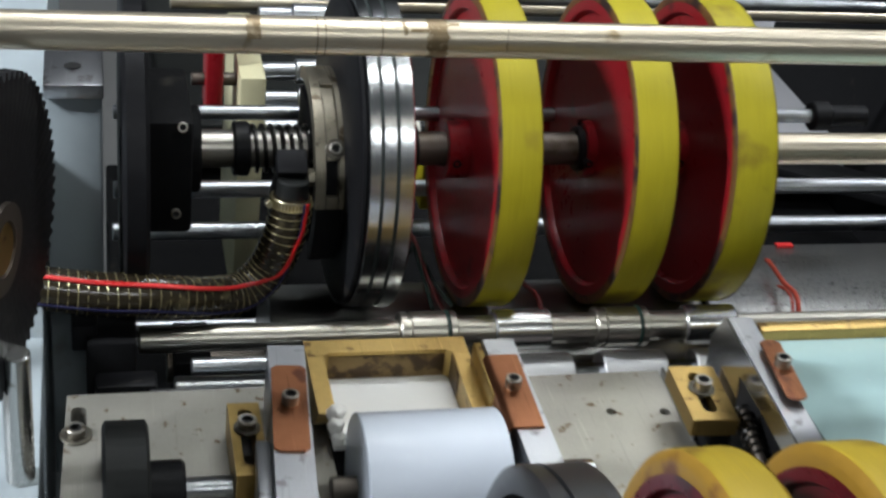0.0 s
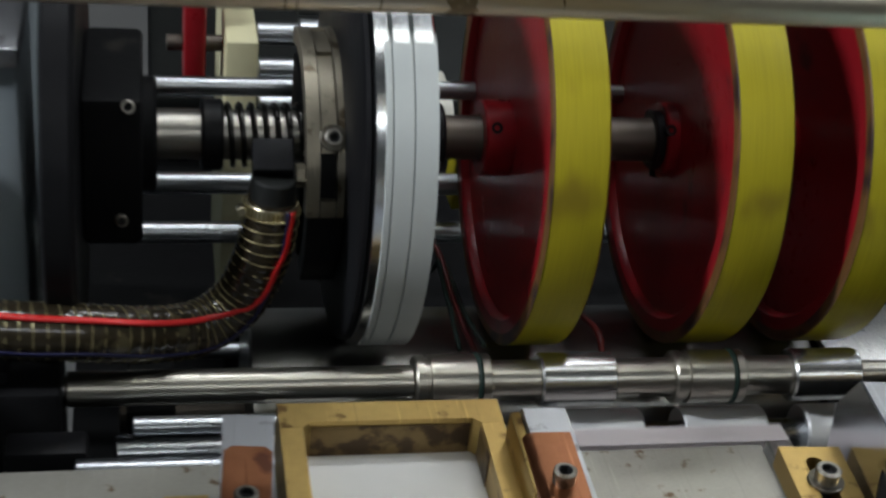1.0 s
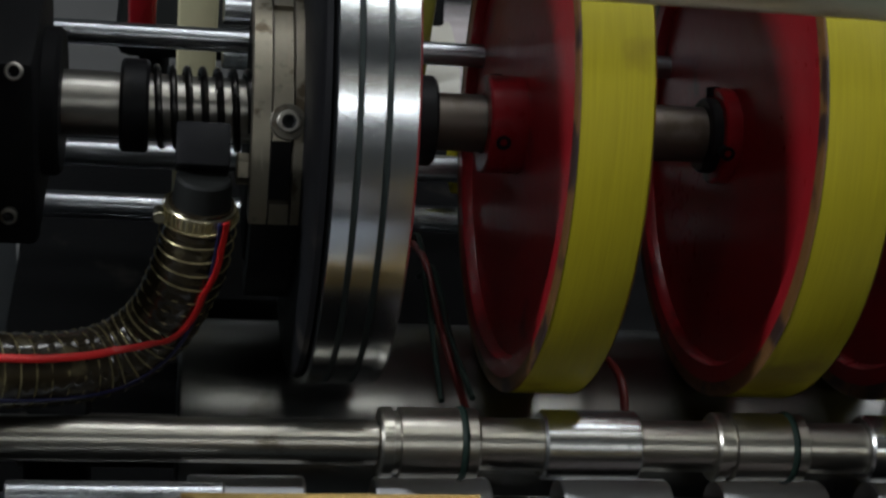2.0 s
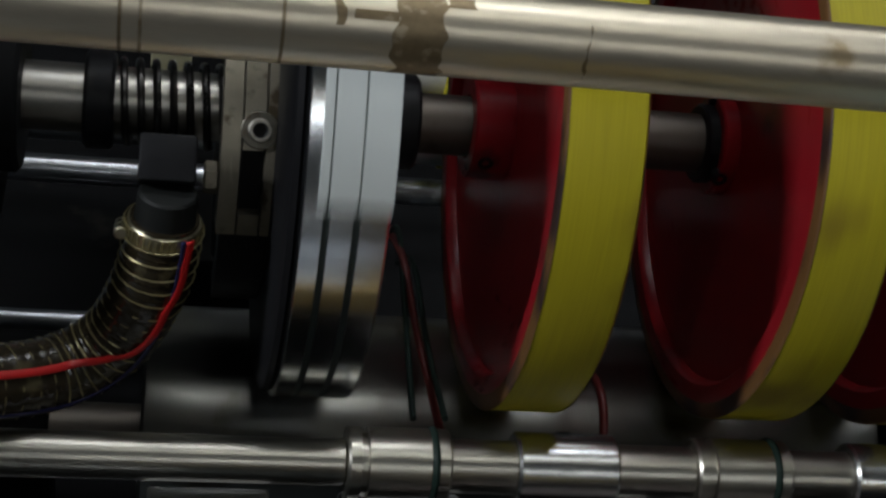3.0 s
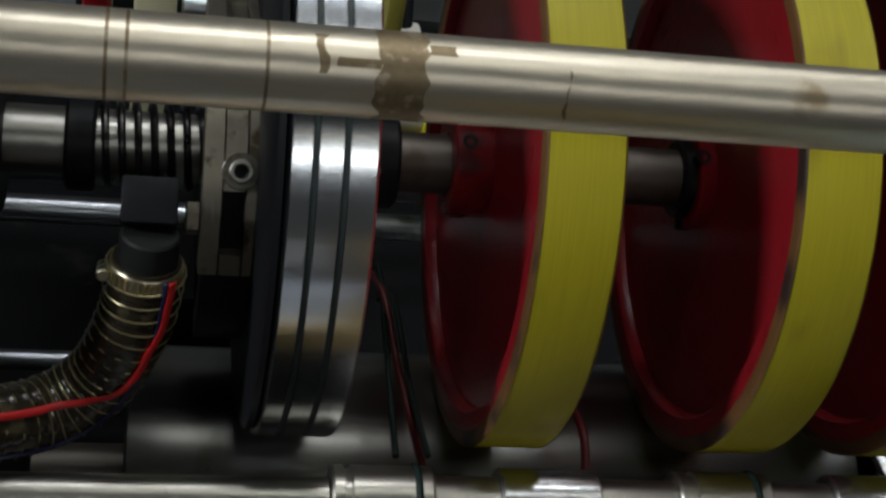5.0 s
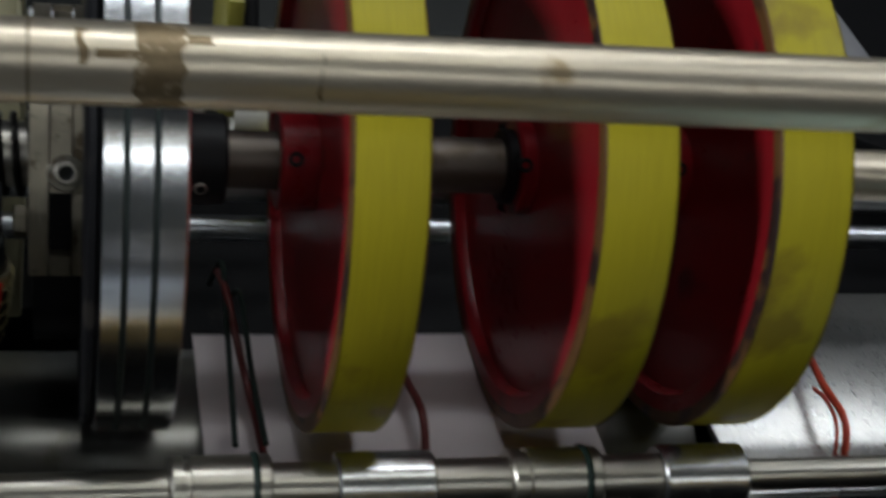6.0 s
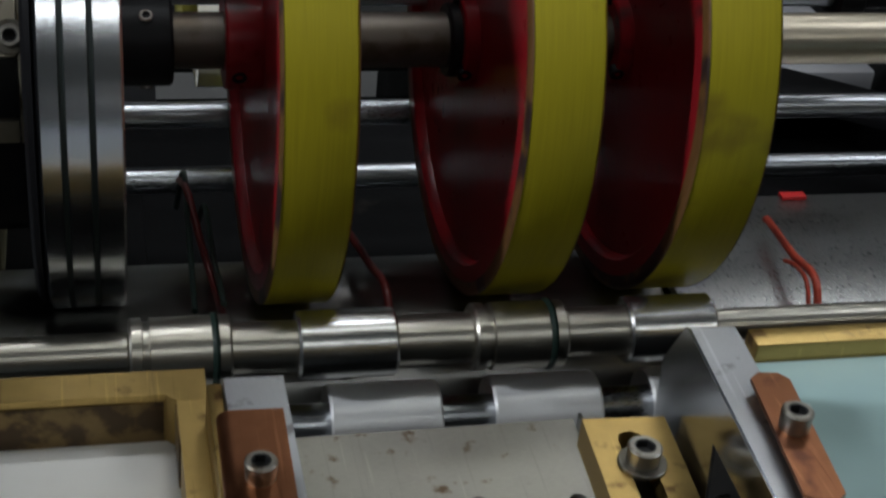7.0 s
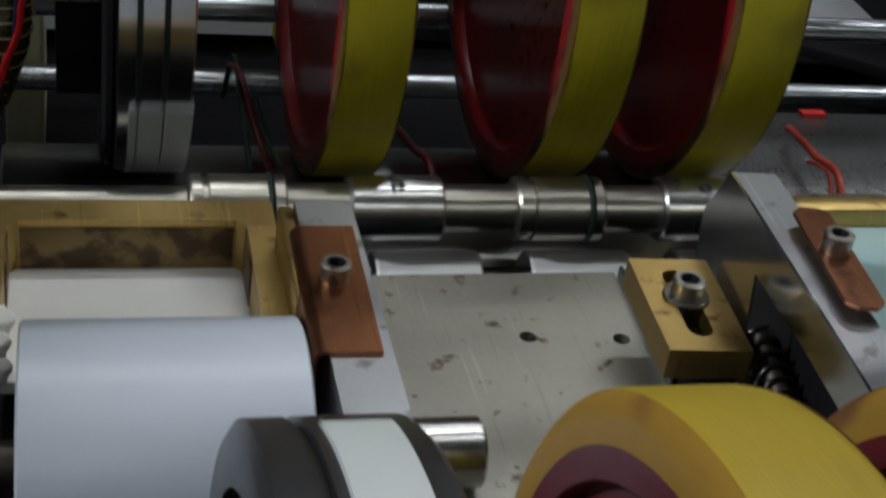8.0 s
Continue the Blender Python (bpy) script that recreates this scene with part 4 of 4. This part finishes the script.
    part("knife_foot", block(0.0013, 0.03, -0.055, 0.01, -0.285, -0.051, 0.001), M_IRON, k)
    clip(0.1625, -0.2845, 1.0045, 0.0140, 0.068, -2, 0, "brown copper clip on the knife arm", -7)
    spring = thing("small_spring", (0.1475, -0.306, 0.958), "small dark coil spring under the knife arm", "spring")
    rows = [(0.0068 * math.cos(k_ * 0.5), -0.036 * k_ / 80, 0.0068 * math.sin(k_ * 0.5) - 0.012 * k_ / 80) for k_ in range(81)]
    part("coil", turned(sweep(rows, 0.0010, 8), Matrix.Translation((0.004, 0.012, -0.004))), M_SPRING, spring)
    part("spring_pin", sweep([(0.004, 0.02, -0.001), (0.004, -0.07, -0.028)], 0.0042, 14), M_SHAFT, spring)

    tagged(part("dowel_pin", turned(solid([(0.0, 0.0335, 0.0126)], 0.001, 48), Matrix.Translation((-0.0003, -0.338, 0.9394))), M_TURNED), "bright steel dowel pin on the plate", "pin")
    tagged(part("spindle", turned(solid([(0.100, 0.146, 0.010), (0.146, 0.172, 0.0135), (0.172, 0.26, 0.010)], 0.001, 40), Matrix.Translation((0, -0.355, 0.940))), M_SHAFT), "oily stepped spindle under the knife arm", "spindle")
    wheelk = thing("hand_wheel", (-0.2590, -0.318, 0.930), "black knurled hand wheel on a steel spindle", "hand wheel")
    part("grip", lathe([(-0.016, 0.01), (-0.016, 0.041), (-0.014, 0.044), (0.010, 0.044), (0.012, 0.041), (0.012, 0.01)], 96, radial=lambda a, i: 1 + (0.012 if (int(a * 12) % 2 and i in (2, 3)) else 0)), M_RUBBER, wheelk)
    part("boss", solid([(0.010, 0.034, 0.019)], 0.002), M_BLACK, wheelk)
    part("spindle", solid([(0.03, 0.085, 0.0075)], 0.001, 32), M_CHROME, wheelk)

    # pale panel and brass rail beyond the knife arm
    g = thing("pale_panel", (0.375, -0.235, 0.9475), "pale teal glossy panel with a brass top rail", "panel")
    part("panel", block(-0.172, 0.26, -0.40, 0.0305, -0.012, 0.0, 0.001), M_GLASSY, g)
    part("top_rail", block(-0.172, 0.26, 0.0310, 0.043, -0.02, 0.0085, 0.001), M_BRASS, g, "stained brass top rail")
    part("panel_frame", block(-0.17, 0.27, -0.41, 0.045, -0.2875, -0.0205, 0.002), M_IRON, g)


# ---- beyond the wheels ----
def beyond():
    rk = thing("roller_rack", (-0.1, 0.21, 0.835), "rack of chromed rollers behind a cream bar", "roller rack")
    part("cream_bar", block(-0.047, -0.024, -0.03, 0.12, -0.10, 0.14, 0.002), M_CREAM, rk)
    for k in range(6):
        part("roller", turned(solid([(-0.02, 0.012, 0.0085), (0.012, 0.075, 0.0115)], 0.001, 28), Matrix.Translation((0, 0.0 + 0.022 * k, 0.075 + 0.019 * k))), M_CHROME, rk)
    part("front_block", block(0.008, 0.075, -0.03, -0.005, 0.03, 0.085, 0.002), M_ALU, rk)
    part("rack_foot", block(-0.04, 0.07, -0.02, 0.10, -0.835, -0.10, 0.002), M_IRON, rk)
    rb = thing("red_lever", (-0.168, 0.22, 0.84), "red enamelled lever with a steel pivot", "lever")
    part("lever_arm", block(-0.008, 0.008, -0.02, 0.02, 0.085, 0.165, 0.004), M_RED, rb)
    part("pivot", turned(solid([(-0.02, 0.045, 0.006)], 0.001, 24), Matrix.Translation((0, 0, 0.115))), M_SHAFT, rb)
    wb = thing("white_cam", (0.012, 0.21, 0.905), "white plastic cam on an olive block", "cam")
    part("cam", turned(lathe([(-0.012, 0.006), (-0.012, 0.034), (0.010, 0.034), (0.010, 0.006)], 40, True, radial=lambda a, i: 1 + 0.25 * math.cos(a * 2)), Matrix.Translation((0, 0, 0))), M_WHITEP, wb)
    part("olive_block", block(-0.022, -0.012, -0.04, 0.03, 0.0, 0.08, 0.002), M_OLIVE, wb)
    part("yellow_stop", block(0.010, 0.03, -0.06, -0.03, -0.05, 0.0, 0.002), M_YELLOW, wb)
    part("stand", sweep([(0, 0, 0), (0, 0.045, 0.05), (0, 0.09, 0.068)], 0.006, 12), M_IRON, wb)
    tb = thing("rear_table", (0.35, 0.62, 0.0), "pale enamelled delivery table behind the machine", "table")
    part("table_top", block(0.12, 1.4, -0.14, 0.85, 0.70, 0.74, 0.003), M_GREY, tb)
    for sx, sy in ((0.18, -0.1), (1.3, -0.1), (0.18, 0.8), (1.3, 0.8)):
        part("table_leg", block(sx - 0.025, sx + 0.025, sy - 0.025, sy + 0.025, 0, 0.70, 0.003), M_IRON, tb)
    db = thing("delivery_belt", (0.02, 0.95, 0.0), "black rubber delivery belt behind the machine", "conveyor belt")
    part("belt", block(-0.22, 0.40, -0.40, 0.50, 0.705, 0.74, 0.012), M_RUBBER, db)
    for sx in (-0.2, 0.36):
        part("side_rail", block(sx, sx + 0.02, -0.39, 0.49, 0.0, 0.704, 0.002), M_IRON, db)
    for name, x, y, mat, lab in (("bottle_cap", 0.676, 0.713, M_ORANGE, "amber plastic cap on the rear table"), ("bottle_cap", 0.702, 0.720, M_GREEN, "green plastic cap on the rear table"), ("bottle_cap", 0.684, 0.660, M_STRIPE, "small red plastic cap on the rear table")):
        tagged(part(name, turned(solid([(0, 0.012, 0.013), (0.012, 0.022, 0.009)], 0.002, 28), Matrix.Translation((x, y, 0.7402)) @ UP), mat), lab, "plastic cap")
    sh = thing("grey_cover", (0.56, 0.40, 0.74), "dark grey sheet cover beside the rods", "cover")
    part("cover_sheet", turned(block(-0.10, 0.10, -0.004, 0.05, 0.0, 0.012, 0.002), Matrix.Rotation(radians(-35), 4, 'Z')), M_IRON, sh)
    ar = thing("bracket_arm", (0.63, 0.12, 0.80), "black cast bracket at the rod ends", "bracket")
    part("bracket_body", block(-0.03, 0.04, -0.05, 0.10, -0.35, 0.16, 0.006), M_BLACK, ar)
    part("bracket_nose", solid([(-0.05, 0.0, 0.025)], 0.002), M_IRON, ar)


# ---- front wheels, near the camera at the end ----
FRONT_Y, FRONT_Z = -0.54, 0.97


def front_wheels():
    a = wheel(0.0150, 0.0530, 0.01, "red wheel with a worn yellow tyre, near the plate", FRONT_Y, FRONT_Z, 0.1235, 0.013)
    b = copy_thing(a, Matrix.Translation((0.113, FRONT_Y, FRONT_Z)))
    d = thing("pad_disc", (-0.0690, FRONT_Y, FRONT_Z), "grey steel disc with a white pad strip", "disc")
    R = 0.1190
    part("disc_rim", lathe([(0.0, 0.104), (0.0, R - 0.003), (0.002, R), (0.0105, R), (0.0108, R - 0.002), (0.013, R - 0.002), (0.0133, R), (0.036, R), (0.038, R - 0.002), (0.038, 0.104)], 128, True), M_DARKSTEEL, d)
    part("disc_web", lathe([(0.020, 0.012), (0.020, 0.105), (0.030, 0.105), (0.030, 0.012)], 96, True), M_BLACK, d)
    part("pad", pad_arc(0.0155, 0.0310, R - 0.001, R + 0.0012, 118, 5), M_PAD, d, "white soft pad strip")
    s = thing("front_shaft", (0.0, FRONT_Y, FRONT_Z), "steel shaft of the front wheels", "shaft")
    part("shaft", solid([(-0.25, 0.65, 0.0118)], 0.001, 40), M_SHAFT, s)
    return [a, b, d, s]


hall()
DISC = printing_disc()
WHEELS = [wheel(0.0109, 0.0436, 0.0125, "red wheel with a yellow tyre and long hub beside the disc", AX_Y, AX_Z),
          wheel(0.1156, 0.1494, 0.002, "red wheel with a yellow tyre, middle of the shaft", AX_Y, AX_Z),
          wheel(0.1945, 0.2295, 0.002, "red wheel with a scuffed yellow tyre", AX_Y, AX_Z)]
SHAFT = main_shaft()
spring_shaft()
slotted_ring()
suction_hose()
rods()
side_frame()
feed_table()
CARTONS = cartons()
COLLARS = collar_shaft()
counter_rollers()
glue_station()
beyond()
FRONT = front_wheels()

# ---- what moves ----
CYCLE, T0 = 2.245, 1.19
PHASE = [(-0.70, 200), (-0.5, 143), (-0.2, 56), (0.0, 0), (0.12, -34), (0.22, -57), (0.32, -72), (0.6, -88), (0.9, -104), (1.2, -124), (1.4, -140), (1.56, -160)]


def turn_at(t):
    """Angle of the wheel axis in degrees at t seconds: a quick turn and a slow one in each cycle."""
    k = math.floor((t - T0 + 0.70) / CYCLE)
    tau = t - T0 - k * CYCLE
    for (a, p), (b, q) in zip(PHASE, PHASE[1:]):
        if a <= tau <= b + 1e-6:
            return -(p + (q - p) * (tau - a) / (b - a)) + 360 * k
    return -PHASE[-1][1] + 360 * k


def motions():
    times = [round(k * 0.1, 2) for k in range(81)]
    for ob in [DISC, *WHEELS, SHAFT]:
        x = ob.location.x
        walk(ob, [(t, pose(x, AX_Y, AX_Z, turn_at(t))) for t in times])
    walk(COLLARS, [(t, pose(0, LOW_Y, LOW_Z, -3.0 * turn_at(t) / 1.5)) for t in times])
    for ob in FRONT:
        x = ob.location.x
        walk(ob, [(t, pose(x, FRONT_Y, FRONT_Z, turn_at(t) - turn_at(8.0))) for t in times])
    walk(ROLLER, [(t, pose(-0.0745, -0.332, 0.936, -40 * t)) for t in times])
    # each carton waits under the plate, runs below the wheels and drops on the rear table
    way = [(-0.25, -0.235), (0.05, -0.155), (0.27, -0.065), (0.54, -0.045), (0.62, 0.02), (0.70, 0.11), (0.77, 0.20), (1.05, 1.20)]
    sl = math.tan(radians(-SLOPE))
    for n, ob in enumerate(CARTONS):
        first = T0 + CYCLE * (n - 0) if n < 3 else T0 - CYCLE
        rows = []
        for t in times:
            tau = min(max(t - first, way[0][0]), way[-1][0])
            for (a, p), (b, q) in zip(way, way[1:]):
                if a <= tau <= b:
                    y = p + (q - p) * (tau - a) / (b - a)
            if y < 0.2:
                rows.append((t, pose(0.02, y, 0.8750 - y * sl, SLOPE)))
            else:
                f = y - 0.2
                rows.append((t, pose(0.02, y, (1 - f) * (0.8750 - 0.2 * sl) + f * (0.7415 + 0.0012 * n), SLOPE * (1 - f))))
        walk(ob, rows)


motions()
